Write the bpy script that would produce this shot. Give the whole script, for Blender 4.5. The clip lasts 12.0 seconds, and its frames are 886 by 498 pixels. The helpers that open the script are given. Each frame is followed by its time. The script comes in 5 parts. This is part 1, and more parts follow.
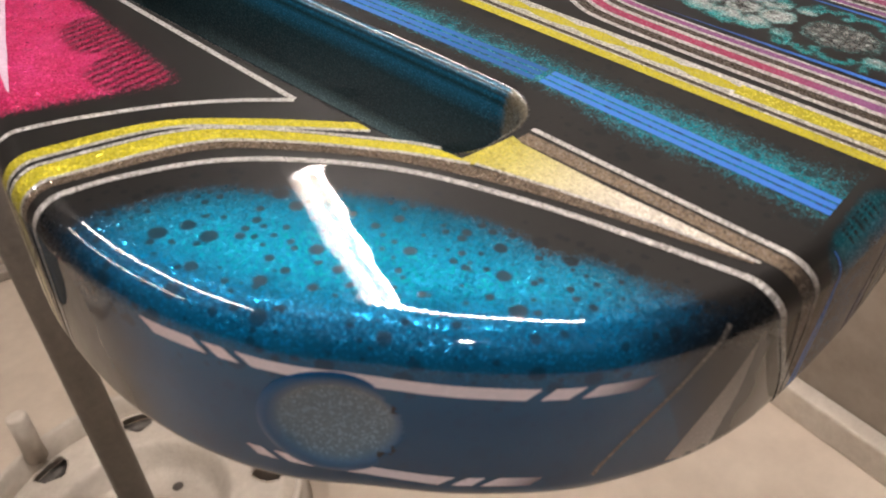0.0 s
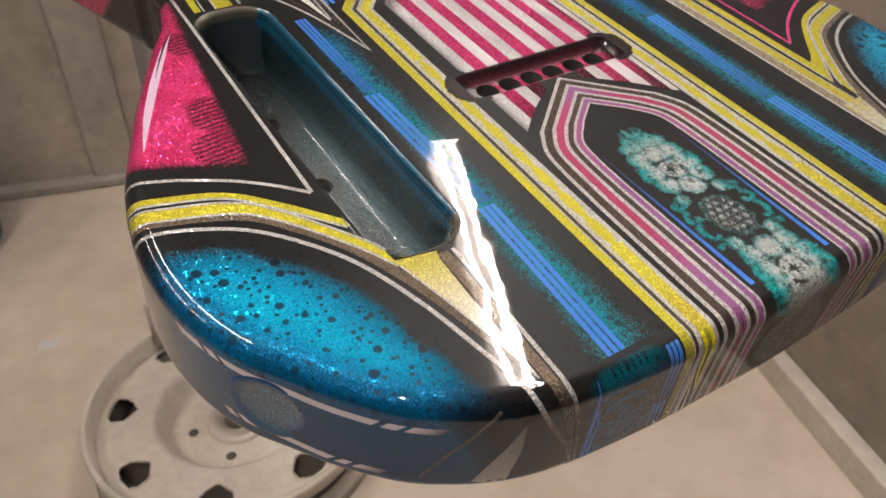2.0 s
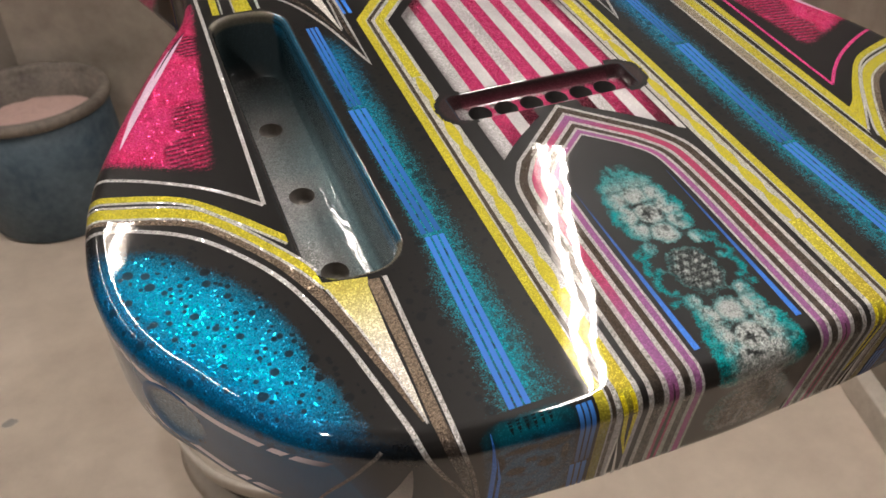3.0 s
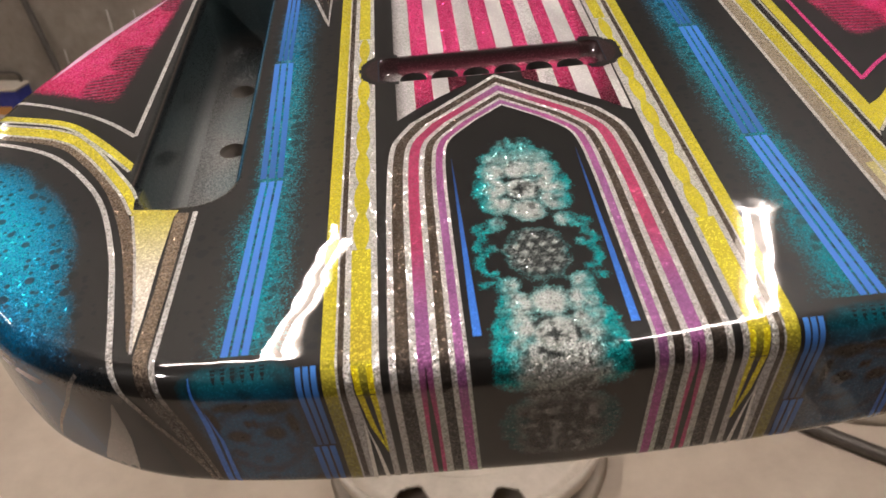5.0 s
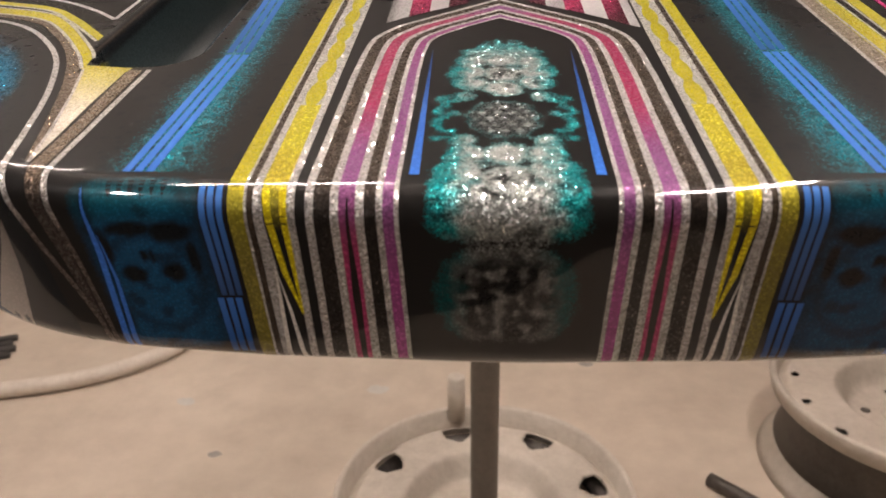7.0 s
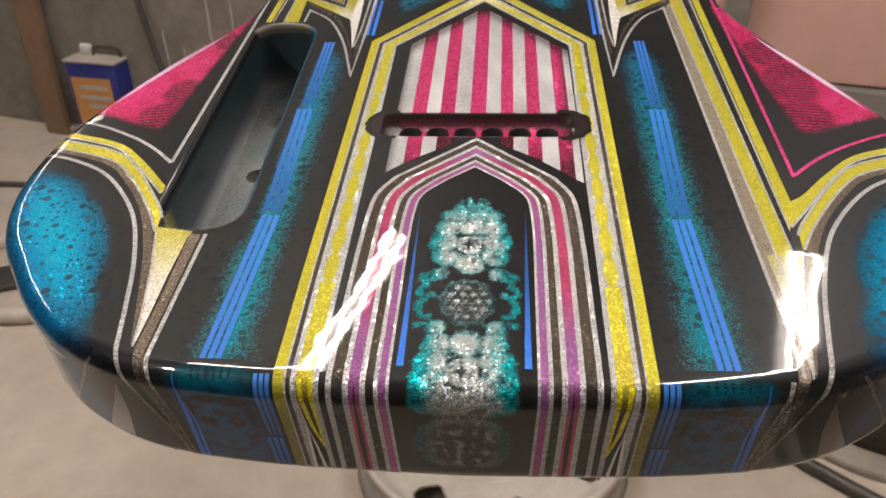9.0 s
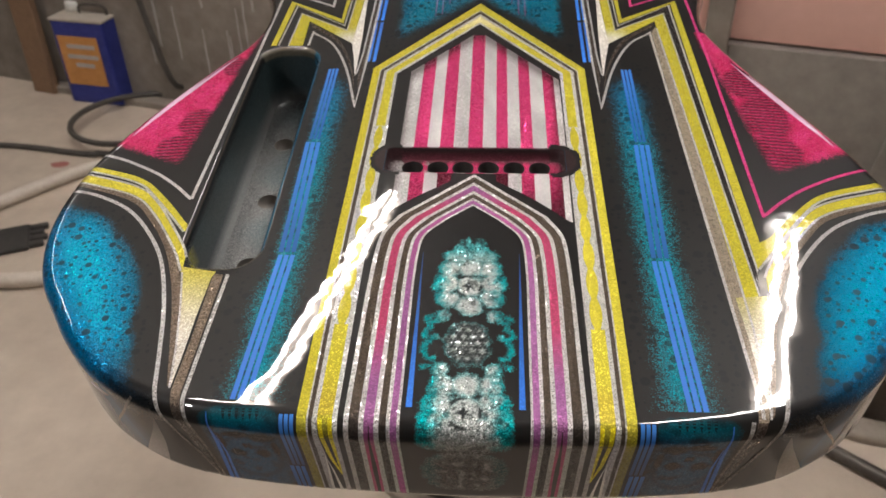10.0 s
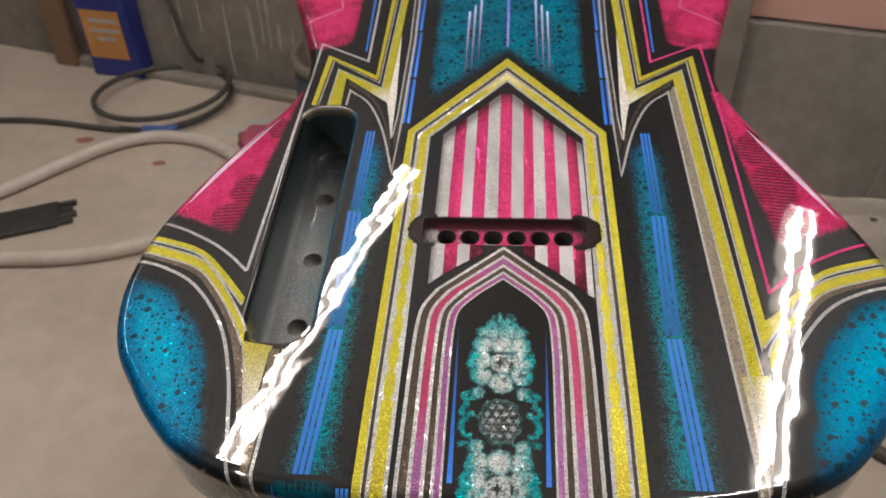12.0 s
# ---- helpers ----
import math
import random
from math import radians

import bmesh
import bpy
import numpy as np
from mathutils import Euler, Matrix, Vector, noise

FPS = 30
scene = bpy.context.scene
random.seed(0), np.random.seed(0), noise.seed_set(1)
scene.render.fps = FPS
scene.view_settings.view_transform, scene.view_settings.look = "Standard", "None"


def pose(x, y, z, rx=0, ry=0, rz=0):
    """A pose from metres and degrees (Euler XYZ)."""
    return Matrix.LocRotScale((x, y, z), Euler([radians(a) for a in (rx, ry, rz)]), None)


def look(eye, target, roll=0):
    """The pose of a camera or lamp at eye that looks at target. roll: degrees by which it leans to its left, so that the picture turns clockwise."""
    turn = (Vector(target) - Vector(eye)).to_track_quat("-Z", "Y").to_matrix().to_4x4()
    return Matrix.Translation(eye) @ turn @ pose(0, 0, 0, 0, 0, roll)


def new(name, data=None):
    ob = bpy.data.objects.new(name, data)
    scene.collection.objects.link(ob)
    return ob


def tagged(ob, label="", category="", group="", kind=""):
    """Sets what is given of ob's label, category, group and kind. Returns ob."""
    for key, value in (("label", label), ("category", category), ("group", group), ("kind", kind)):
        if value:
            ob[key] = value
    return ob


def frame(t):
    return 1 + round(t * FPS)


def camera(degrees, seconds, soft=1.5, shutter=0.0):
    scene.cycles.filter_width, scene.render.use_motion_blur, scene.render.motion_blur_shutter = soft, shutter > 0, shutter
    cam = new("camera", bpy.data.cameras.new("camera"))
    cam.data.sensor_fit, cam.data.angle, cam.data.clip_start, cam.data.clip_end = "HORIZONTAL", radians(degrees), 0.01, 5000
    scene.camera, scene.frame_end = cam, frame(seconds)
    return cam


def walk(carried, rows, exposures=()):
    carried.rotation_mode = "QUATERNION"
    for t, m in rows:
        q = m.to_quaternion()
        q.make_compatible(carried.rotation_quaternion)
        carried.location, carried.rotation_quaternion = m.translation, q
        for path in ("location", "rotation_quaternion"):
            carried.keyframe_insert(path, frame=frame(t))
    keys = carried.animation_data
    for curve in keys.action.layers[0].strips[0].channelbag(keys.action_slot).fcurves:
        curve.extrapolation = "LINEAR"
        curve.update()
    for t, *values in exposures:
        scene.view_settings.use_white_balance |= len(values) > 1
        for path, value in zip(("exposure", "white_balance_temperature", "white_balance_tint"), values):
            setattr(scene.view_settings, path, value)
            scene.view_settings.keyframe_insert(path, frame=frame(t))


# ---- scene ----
# ---------------------------------------------------------------- camera
# The path is given in the frame of the guitar body's painted face; TILT lays that frame into the room.
TILT = pose(0, 0, 0.79, 10, 0, 0)
cam = camera(58.16, 12.0, soft=1.6)
cam.data.dof.use_dof, cam.data.dof.focus_distance, cam.data.dof.aperture_fstop = True, 0.245, 34.0
PATH = [
    (0, (-0.1960, 0.0104, 0.0800), (0.1005, 0.2483, -0.2449), 3.25),
    (0.5, (-0.2019, 0.0090, 0.0836), (0.0792, 0.2462, -0.2550), 5.82),
    (0.8, (-0.1985, -0.0084, 0.0959), (0.0583, 0.2494, -0.2470), 5.39),
    (1, (-0.1969, -0.0146, 0.1067), (0.0501, 0.2485, -0.2394), 5.89),
    (1.5, (-0.1947, -0.0342, 0.1308), (0.0353, 0.2470, -0.2128), 5.71),
    (2, (-0.1873, -0.0465, 0.1577), (0.0338, 0.2346, -0.1918), 7.05),
    (2.5, (-0.1664, -0.0573, 0.1646), (0.0218, 0.2424, -0.1886), 5.77),
    (3, (-0.1352, -0.0622, 0.1646), (0.0157, 0.2537, -0.1923), 3.97),
    (3.5, (-0.1024, -0.0713, 0.1604), (0.0118, 0.2614, -0.1950), 2.05),
    (3.7, (-0.0854, -0.0798, 0.1608), (0.0094, 0.2583, -0.1952), 0.80),
    (5.3, (-0.0229, -0.0902, 0.1101), (-0.0221, 0.2928, -0.2113), -4.68),
    (5.5, (-0.0272, -0.0897, 0.0983), (-0.0217, 0.2981, -0.2171), -3.32),
    (6, (-0.0245, -0.0933, 0.0770), (-0.0257, 0.3102, -0.2183), -2.22),
    (6.5, (-0.0160, -0.0980, 0.0688), (-0.0275, 0.3155, -0.2121), -1.15),
    (7, (-0.0044, -0.1014, 0.0687), (-0.0292, 0.3147, -0.2074), -1.52),
    (7.5, (-0.0007, -0.0969, 0.0954), (-0.0383, 0.3096, -0.1933), -2.44),
    (9.3, (0.0097, -0.1108, 0.1724), (-0.0249, 0.2597, -0.1615), -2.73),
    (9.5, (0.0085, -0.1092, 0.1811), (-0.0246, 0.2573, -0.1574), -2.70),
    (10, (0.0061, -0.1087, 0.2005), (-0.0224, 0.2461, -0.1506), -2.29),
    (10.5, (0.0025, -0.1075, 0.2252), (-0.0197, 0.2378, -0.1357), -2.03),
    (11, (0.0057, -0.1120, 0.2464), (-0.0162, 0.2314, -0.1164), -2.06),
    (11.5, (0.0098, -0.1103, 0.2659), (-0.0208, 0.2297, -0.0994), -2.96),
    (12, (0.0000, -0.0959, 0.2543), (-0.0380, 0.2384, -0.1156), -3.65),
]
EXPOSURE = [(0.0, 1.32, 6400, 14), (3.7, 0.95, 6220, 11), (6.5, 1.33, 6700, 18), (9.3, 1.08, 6150, 11), (12.0, 0.76, 6080, 10.5)]
walk(cam, [(t, TILT @ look(eye, target, roll)) for t, eye, target, roll in PATH], EXPOSURE)

# ---------------------------------------------------------------- world and light
world = bpy.data.worlds.new("workshop_world")
scene.world = world
world.use_nodes = True
wn = world.node_tree.nodes
sky = world.node_tree.nodes.new("ShaderNodeTexSky")
sky.sky_type, sky.sun_disc = "NISHITA", False
sky.sun_elevation, sky.sun_rotation = radians(30), radians(120)
world.node_tree.links.new(sky.outputs[0], wn["Background"].inputs[0])
wn["Background"].inputs[1].default_value = 0.05
LAMP_POWER = 72.0  # of the tubes; the low lamp over the work is weaker


# ---------------------------------------------------------------- materials
def material(name):
    m = bpy.data.materials.new(name)
    m.use_nodes = True
    nt = m.node_tree
    return m, nt, nt.nodes["Principled BSDF"]


def node(nt, kind, **vals):
    n = nt.nodes.new(kind)
    for k, v in vals.items():
        if k in n.inputs:
            n.inputs[k].default_value = v
    return n


def ramp(nt, fac, stops):
    r = nt.nodes.new("ShaderNodeValToRGB")
    el = r.color_ramp.elements
    while len(el) < len(stops):
        el.new(0.5)
    for e, (p, c) in zip(el, stops):
        e.position, e.color = p, (*c, 1) if len(c) == 3 else c
    nt.links.new(fac, r.inputs[0])
    return r.outputs[0]


def math_node(nt, op, a, b=None, clamp=False):
    n = nt.nodes.new("ShaderNodeMath")
    n.operation, n.use_clamp = op, clamp
    for i, v in enumerate((a, b)):
        if v is None:
            continue
        if isinstance(v, (int, float)):
            n.inputs[i].default_value = v
        else:
            nt.links.new(v, n.inputs[i])
    return n.outputs[0]


def mix_colour(nt, fac, a, b):
    n = nt.nodes.new("ShaderNodeMix")
    n.data_type = "RGBA"
    for sock, v in ((n.inputs[0], fac), (n.inputs[6], a), (n.inputs[7], b)):
        if isinstance(v, (int, float)):
            sock.default_value = v
        elif isinstance(v, tuple):
            sock.default_value = (*v, 1) if len(v) == 3 else v
        else:
            nt.links.new(v, sock)
    return n.outputs[2]


def plain(name, dark, light, scale, rough=0.6, metal=0.0, bump=0.1, fine=8.0, detail=6.0, coat=0.0):
    """A worn surface: two scales of noise between two colours, roughness that follows it, and a fine relief."""
    m, nt, p = material(name)
    tc = nt.nodes.new("ShaderNodeTexCoord")
    big = node(nt, "ShaderNodeTexNoise", Scale=scale, Detail=detail, Roughness=0.6)
    small = node(nt, "ShaderNodeTexNoise", Scale=scale * fine, Detail=4.0, Roughness=0.65)
    nt.links.new(tc.outputs["Object"], big.inputs["Vector"])
    nt.links.new(tc.outputs["Object"], small.inputs["Vector"])
    both = math_node(nt, "ADD", math_node(nt, "MULTIPLY", big.outputs[0], 0.65), math_node(nt, "MULTIPLY", small.outputs[0], 0.35))
    nt.links.new(ramp(nt, both, [(0.32, dark), (0.68, light)]), p.inputs["Base Color"])
    nt.links.new(math_node(nt, "ADD", math_node(nt, "MULTIPLY", both, 0.3), rough - 0.15), p.inputs["Roughness"])
    p.inputs["Metallic"].default_value = metal
    p.inputs["Coat Weight"].default_value = coat
    b = node(nt, "ShaderNodeBump", Strength=bump, Distance=0.01)
    nt.links.new(small.outputs[0], b.inputs["Height"])
    nt.links.new(b.outputs[0], p.inputs["Normal"])
    return m


def flake_paint(name, flake_scale=3000.0):
    """Airbrushed lacquer over metal flake under thick clear coat. Colour, flake, spray and droplets come from the paint's own attributes."""
    m, nt, p = material(name)
    tc = nt.nodes.new("ShaderNodeTexCoord")
    col = nt.nodes.new("ShaderNodeAttribute")
    col.attribute_name = "paint"
    fx = nt.nodes.new("ShaderNodeAttribute")
    fx.attribute_name = "finish"
    sep = nt.nodes.new("ShaderNodeSeparateXYZ")
    nt.links.new(fx.outputs["Vector"], sep.inputs[0])
    flake, spray, drops = sep.outputs
    vor = node(nt, "ShaderNodeTexVoronoi", Scale=flake_scale)
    nt.links.new(tc.outputs["Object"], vor.inputs["Vector"])
    cell = nt.nodes.new("ShaderNodeSeparateXYZ")
    nt.links.new(vor.outputs["Color"], cell.inputs[0])
    # spray: grains of colour that thin out towards the edge of the airbrushed field
    cloud = node(nt, "ShaderNodeTexNoise", Scale=800.0, Detail=3.0, Roughness=0.7)
    nt.links.new(tc.outputs["Object"], cloud.inputs["Vector"])
    grain = math_node(nt, "ADD", math_node(nt, "MULTIPLY", cell.outputs[2], 0.45), math_node(nt, "MULTIPLY", cloud.outputs[0], 0.6))
    cover = math_node(nt, "MULTIPLY", math_node(nt, "SUBTRACT", math_node(nt, "MULTIPLY", spray, 1.25), grain), 1.9, clamp=True)
    full = math_node(nt, "GREATER_THAN", spray, 0.985)
    cover = math_node(nt, "MAXIMUM", cover, full)
    # droplets: dark round marks of two sizes
    d1 = node(nt, "ShaderNodeTexVoronoi", Scale=200.0, Randomness=0.95)
    d2 = node(nt, "ShaderNodeTexVoronoi", Scale=420.0)
    lay = nt.nodes.new("ShaderNodeAttribute")
    lay.attribute_name = "layout"
    hole = None
    for d, size, rare in ((d1, 0.34, 0.3), (d2, 0.34, 0.62)):
        d.voronoi_dimensions = "2D"
        nt.links.new(lay.outputs["Vector"], d.inputs["Vector"])
        dc = nt.nodes.new("ShaderNodeSeparateXYZ")
        nt.links.new(d.outputs["Color"], dc.inputs[0])
        r = math_node(nt, "MULTIPLY", math_node(nt, "GREATER_THAN", dc.outputs[1], rare), math_node(nt, "ADD", math_node(nt, "MULTIPLY", dc.outputs[0], size), 0.06))
        h = math_node(nt, "MULTIPLY", math_node(nt, "SUBTRACT", r, d.outputs["Distance"]), 10.0, clamp=True)
        hole = h if hole is None else math_node(nt, "MAXIMUM", hole, h)
    hole = math_node(nt, "MULTIPLY", math_node(nt, "MULTIPLY", hole, drops), 0.9)
    flake = math_node(nt, "MULTIPLY", flake, cover)
    flake = math_node(nt, "MULTIPLY", flake, math_node(nt, "SUBTRACT", 1.0, hole))
    # most flakes lie dull, a few catch light, with glint painted into their colour
    glint = math_node(nt, "GREATER_THAN", cell.outputs[0], 0.82)
    shade = math_node(nt, "ADD", math_node(nt, "MULTIPLY", cell.outputs[1], 0.6), 0.36)
    shade = math_node(nt, "ADD", shade, math_node(nt, "MULTIPLY", glint, 2.1))
    one = math_node(nt, "SUBTRACT", 1.0, flake)
    shade = math_node(nt, "ADD", math_node(nt, "MULTIPLY", shade, flake), one)
    tint = nt.nodes.new("ShaderNodeVectorMath")
    tint.operation = "SCALE"
    nt.links.new(col.outputs["Color"], tint.inputs[0])
    nt.links.new(shade, tint.inputs["Scale"])
    top = nt.nodes.new("ShaderNodeVectorMath")
    top.operation = "MINIMUM"
    top.inputs[1].default_value = (0.92, 0.92, 0.92)
    nt.links.new(tint.outputs[0], top.inputs[0])
    base = mix_colour(nt, cover, (0.0105, 0.0095, 0.009), top.outputs[0])
    base = mix_colour(nt, hole, base, (0.003, 0.0045, 0.006))
    nt.links.new(base, p.inputs["Base Color"])
    # each flake lies at its own angle below the clear coat
    geo = nt.nodes.new("ShaderNodeNewGeometry")
    off = nt.nodes.new("ShaderNodeVectorMath")
    off.operation = "SUBTRACT"
    off.inputs[1].default_value = (0.5, 0.5, 0.5)
    nt.links.new(vor.outputs["Color"], off.inputs[0])
    amt = nt.nodes.new("ShaderNodeVectorMath")
    amt.operation = "SCALE"
    nt.links.new(off.outputs[0], amt.inputs[0])
    nt.links.new(math_node(nt, "MULTIPLY", flake, 0.9), amt.inputs["Scale"])
    add = nt.nodes.new("ShaderNodeVectorMath")
    nt.links.new(geo.outputs["Normal"], add.inputs[0])
    nt.links.new(amt.outputs[0], add.inputs[1])
    nrm = nt.nodes.new("ShaderNodeVectorMath")
    nrm.operation = "NORMALIZE"
    nt.links.new(add.outputs[0], nrm.inputs[0])
    nt.links.new(nrm.outputs[0], p.inputs["Normal"])
    metal = math_node(nt, "MULTIPLY", math_node(nt, "ADD", math_node(nt, "MULTIPLY", glint, 0.1), 0.5), flake)
    nt.links.new(metal, p.inputs["Metallic"])
    nt.links.new(math_node(nt, "SUBTRACT", 0.38, math_node(nt, "MULTIPLY", math_node(nt, "MULTIPLY", glint, flake), 0.24)), p.inputs["Roughness"])
    p.inputs["Specular IOR Level"].default_value = 0.08
    p.inputs["Coat Weight"].default_value = 1.0
    p.inputs["Coat Roughness"].default_value = 0.017
    p.inputs["Coat IOR"].default_value = 1.42
    # the clear coat is not quite level
    wave = node(nt, "ShaderNodeTexNoise", Scale=42.0, Detail=2.0, Roughness=0.4)
    nt.links.new(tc.outputs["Object"], wave.inputs["Vector"])
    peel = node(nt, "ShaderNodeBump", Strength=0.145, Distance=0.0012)
    ripple = node(nt, "ShaderNodeTexNoise", Scale=150.0, Detail=1.5, Roughness=0.5)
    nt.links.new(tc.outputs["Object"], ripple.inputs["Vector"])
    nt.links.new(math_node(nt, "ADD", wave.outputs[0], math_node(nt, "MULTIPLY", ripple.outputs[0], 0.025)), peel.inputs["Height"])
    nt.links.new(peel.outputs[0], p.inputs["Coat Normal"])
    return m


def emitter(name, colour, strength):
    m, nt, p = material(name)
    p.inputs["Base Color"].default_value = (0.9, 0.9, 0.9, 1)
    p.inputs["Emission Color"].default_value = (*colour, 1)
    p.inputs["Emission Strength"].default_value = strength
    return m


PAINT = flake_paint("flake_lacquer")
GLOW_SLANT = emitter("slanted_tube_glow", (1.0, 0.905, 0.80), LAMP_POWER * 1.15)
GLOW_DIM = emitter("dim_tube_glow", (1.0, 0.905, 0.80), LAMP_POWER * 0.62)
GLOW_LOW = emitter("low_tube_glow", (1.0, 0.925, 0.84), LAMP_POWER * 1.3)
GLOW_STANDIN = emitter("standin_lamp_glow", (1.0, 0.93, 0.85), 520.0)
CONCRETE = plain("dusty_concrete", (0.43, 0.355, 0.285), (0.66, 0.565, 0.465), 2.2, 0.75, bump=0.1, fine=7)
WALL = plain("grimy_wall_paint", (0.17, 0.147, 0.125), (0.37, 0.325, 0.28), 2.6, 0.6, bump=0.05)
WALL_SIDE = plain("stained_wall_paint", (0.15, 0.122, 0.097), (0.33, 0.275, 0.225), 2.4, 0.65, bump=0.05)
WALL_TRIM = plain("dusty_pale_trim", (0.27, 0.235, 0.20), (0.44, 0.39, 0.335), 5.0, 0.6, bump=0.08)
WALL_PALE = plain("stained_pale_paint", (0.23, 0.195, 0.16), (0.50, 0.435, 0.365), 1.8, 0.5, bump=0.04)
WALL_DARK = plain("dark_wall_paint", (0.026, 0.021, 0.018), (0.055, 0.046, 0.040), 2.2, 0.7)
WALL_PINK = plain("salmon_wall_paint", (0.76, 0.45, 0.37), (0.84, 0.52, 0.44), 3.0, 0.7, bump=0.05)
CEILING = plain("ceiling_paint", (0.60, 0.57, 0.54), (0.70, 0.67, 0.63), 2.0, 0.8)
BOARD = plain("grey_board", (0.25, 0.228, 0.205), (0.40, 0.365, 0.33), 4.0, 0.65)
STEEL_DUSTY = plain("oversprayed_steel", (0.42, 0.37, 0.31), (0.60, 0.54, 0.47), 9.0, 0.6, metal=0.1, bump=0.2)
STEEL_DARK = plain("dark_oiled_steel", (0.06, 0.05, 0.045), (0.13, 0.115, 0.10), 14.0, 0.5, metal=0.4)
WHITE_METAL = plain("white_enamel", (0.70, 0.69, 0.66), (0.80, 0.79, 0.76), 6.0, 0.4)
POST = plain("dull_grey_steel", (0.13, 0.115, 0.10), (0.22, 0.195, 0.17), 14.0, 0.55, metal=0.2)
RUBBER = plain("black_rubber", (0.02, 0.02, 0.02), (0.06, 0.055, 0.05), 12.0, 0.6)
HOSE_WHITE = plain("dusty_white_hose", (0.55, 0.48, 0.41), (0.72, 0.65, 0.57), 14.0, 0.55)
CABLE = plain("grey_cable", (0.05, 0.045, 0.04), (0.10, 0.09, 0.08), 20.0, 0.6)
TAPE_BLUE = plain("blue_tape", (0.06, 0.12, 0.35), (0.10, 0.18, 0.45), 30.0, 0.6)
TIN_BLUE = plain("blue_tin", (0.02, 0.03, 0.22), (0.05, 0.07, 0.36), 10.0, 0.4, metal=0.2)
TIN_LABEL = plain("orange_label", (0.55, 0.24, 0.06), (0.72, 0.36, 0.12), 12.0, 0.5)
BARS = plain("label_print", (0.45, 0.42, 0.40), (0.60, 0.57, 0.55), 20.0, 0.6)
WOOD = plain("raw_board", (0.20, 0.12, 0.07), (0.32, 0.20, 0.12), 8.0, 0.7)
BUCKET_BLUE = plain("blue_bucket", (0.03, 0.065, 0.10), (0.13, 0.18, 0.22), 9.0, 0.5)
BUCKET_RIM = plain("paint_crusted_rim", (0.10, 0.083, 0.07), (0.28, 0.24, 0.20), 15.0, 0.7)
PINK_RAG = plain("pink_cloth", (0.50, 0.33, 0.29), (0.66, 0.47, 0.42), 12.0, 0.8, bump=0.4)


# ---------------------------------------------------------------- mesh helpers
def link_mesh(name, verts, faces, mat, parent=None, label="", smooth=True, normals=None):
    me = bpy.data.meshes.new(name)
    me.from_pydata([tuple(map(float, v)) for v in verts], [], [tuple(map(int, f)) for f in faces])
    me.materials.append(mat)
    me.polygons.foreach_set("use_smooth", [smooth] * len(me.polygons))
    me.update()
    if normals is not None:
        me.normals_split_custom_set_from_vertices([tuple(map(float, n)) for n in normals])
    ob = new(name, me)
    if parent is not None:
        ob.parent = parent
    if label:
        tagged(ob, label)
    return ob


def part(name, bm, mat, parent=None, label="", smooth=False, m=None):
    if m is not None:
        bm.transform(m)
    bmesh.ops.recalc_face_normals(bm, faces=bm.faces[:])
    me = bpy.data.meshes.new(name)
    bm.to_mesh(me)
    bm.free()
    me.materials.append(mat)
    me.polygons.foreach_set("use_smooth", [smooth] * len(me.polygons))
    ob = new(name, me)
    if parent is not None:
        ob.parent = parent
    if label:
        tagged(ob, label)
    return ob


def box(x0, x1, y0, y1, z0, z1, bevel=0.0):
    bm = bmesh.new()
    bmesh.ops.create_cube(bm, size=1.0)
    bmesh.ops.scale(bm, vec=(x1 - x0, y1 - y0, z1 - z0), verts=bm.verts)
    bmesh.ops.translate(bm, vec=((x0 + x1) / 2, (y0 + y1) / 2, (z0 + z1) / 2), verts=bm.verts)
    if bevel:
        bmesh.ops.bevel(bm, geom=bm.edges[:], offset=bevel, segments=2, affect="EDGES", profile=0.5)
    return bm


def lathe(profile, segs=64):
    """A turned shape from (radius, height) pairs; equal ends close it."""
    bm = bmesh.new()
    rings = []
    for r, z in profile:
        if r < 1e-6:
            rings.append([bm.verts.new((0, 0, z))])
        else:
            rings.append([bm.verts.new((r * math.cos(2 * math.pi * k / segs), r * math.sin(2 * math.pi * k / segs), z)) for k in range(segs)])
    for a, b in zip(rings, rings[1:]):
        for k in range(segs):
            j = (k + 1) % segs
            q = [a[k % len(a)], a[j % len(a)], b[j % len(b)], b[k % len(b)]]
            q = [v for n, v in enumerate(q) if v not in q[:n]]
            if len(q) > 2:
                bm.faces.new(q)
    return bm


def tube(points, radius, segs=12, closed=False):
    """A bent round tube along a smooth line through the points."""
    line = smooth_line(np.array(points, float), 8, closed)
    bm = bmesh.new()
    rings = []
    n = len(line)
    up = Vector((0, 0, 1))
    for i in range(n):
        a, b = line[(i - 1) % n if closed else max(i - 1, 0)], line[(i + 1) % n if closed else min(i + 1, n - 1)]
        d = Vector(b - a).normalized()
        side = d.cross(up)
        if side.length < 1e-3:
            side = Vector((1, 0, 0))
        side.normalize()
        top = side.cross(d)
        c = Vector(line[i])
        rings.append([bm.verts.new(c + radius * (math.cos(2 * math.pi * k / segs) * side + math.sin(2 * math.pi * k / segs) * top)) for k in range(segs)])
    pairs = list(zip(rings, rings[1:])) + ([(rings[-1], rings[0])] if closed else [])
    for a, b in pairs:
        for k in range(segs):
            bm.faces.new((a[k], a[(k + 1) % segs], b[(k + 1) % segs], b[k]))
    if not closed:
        bm.faces.new(rings[0][::-1])
        bm.faces.new(rings[-1])
    return bm


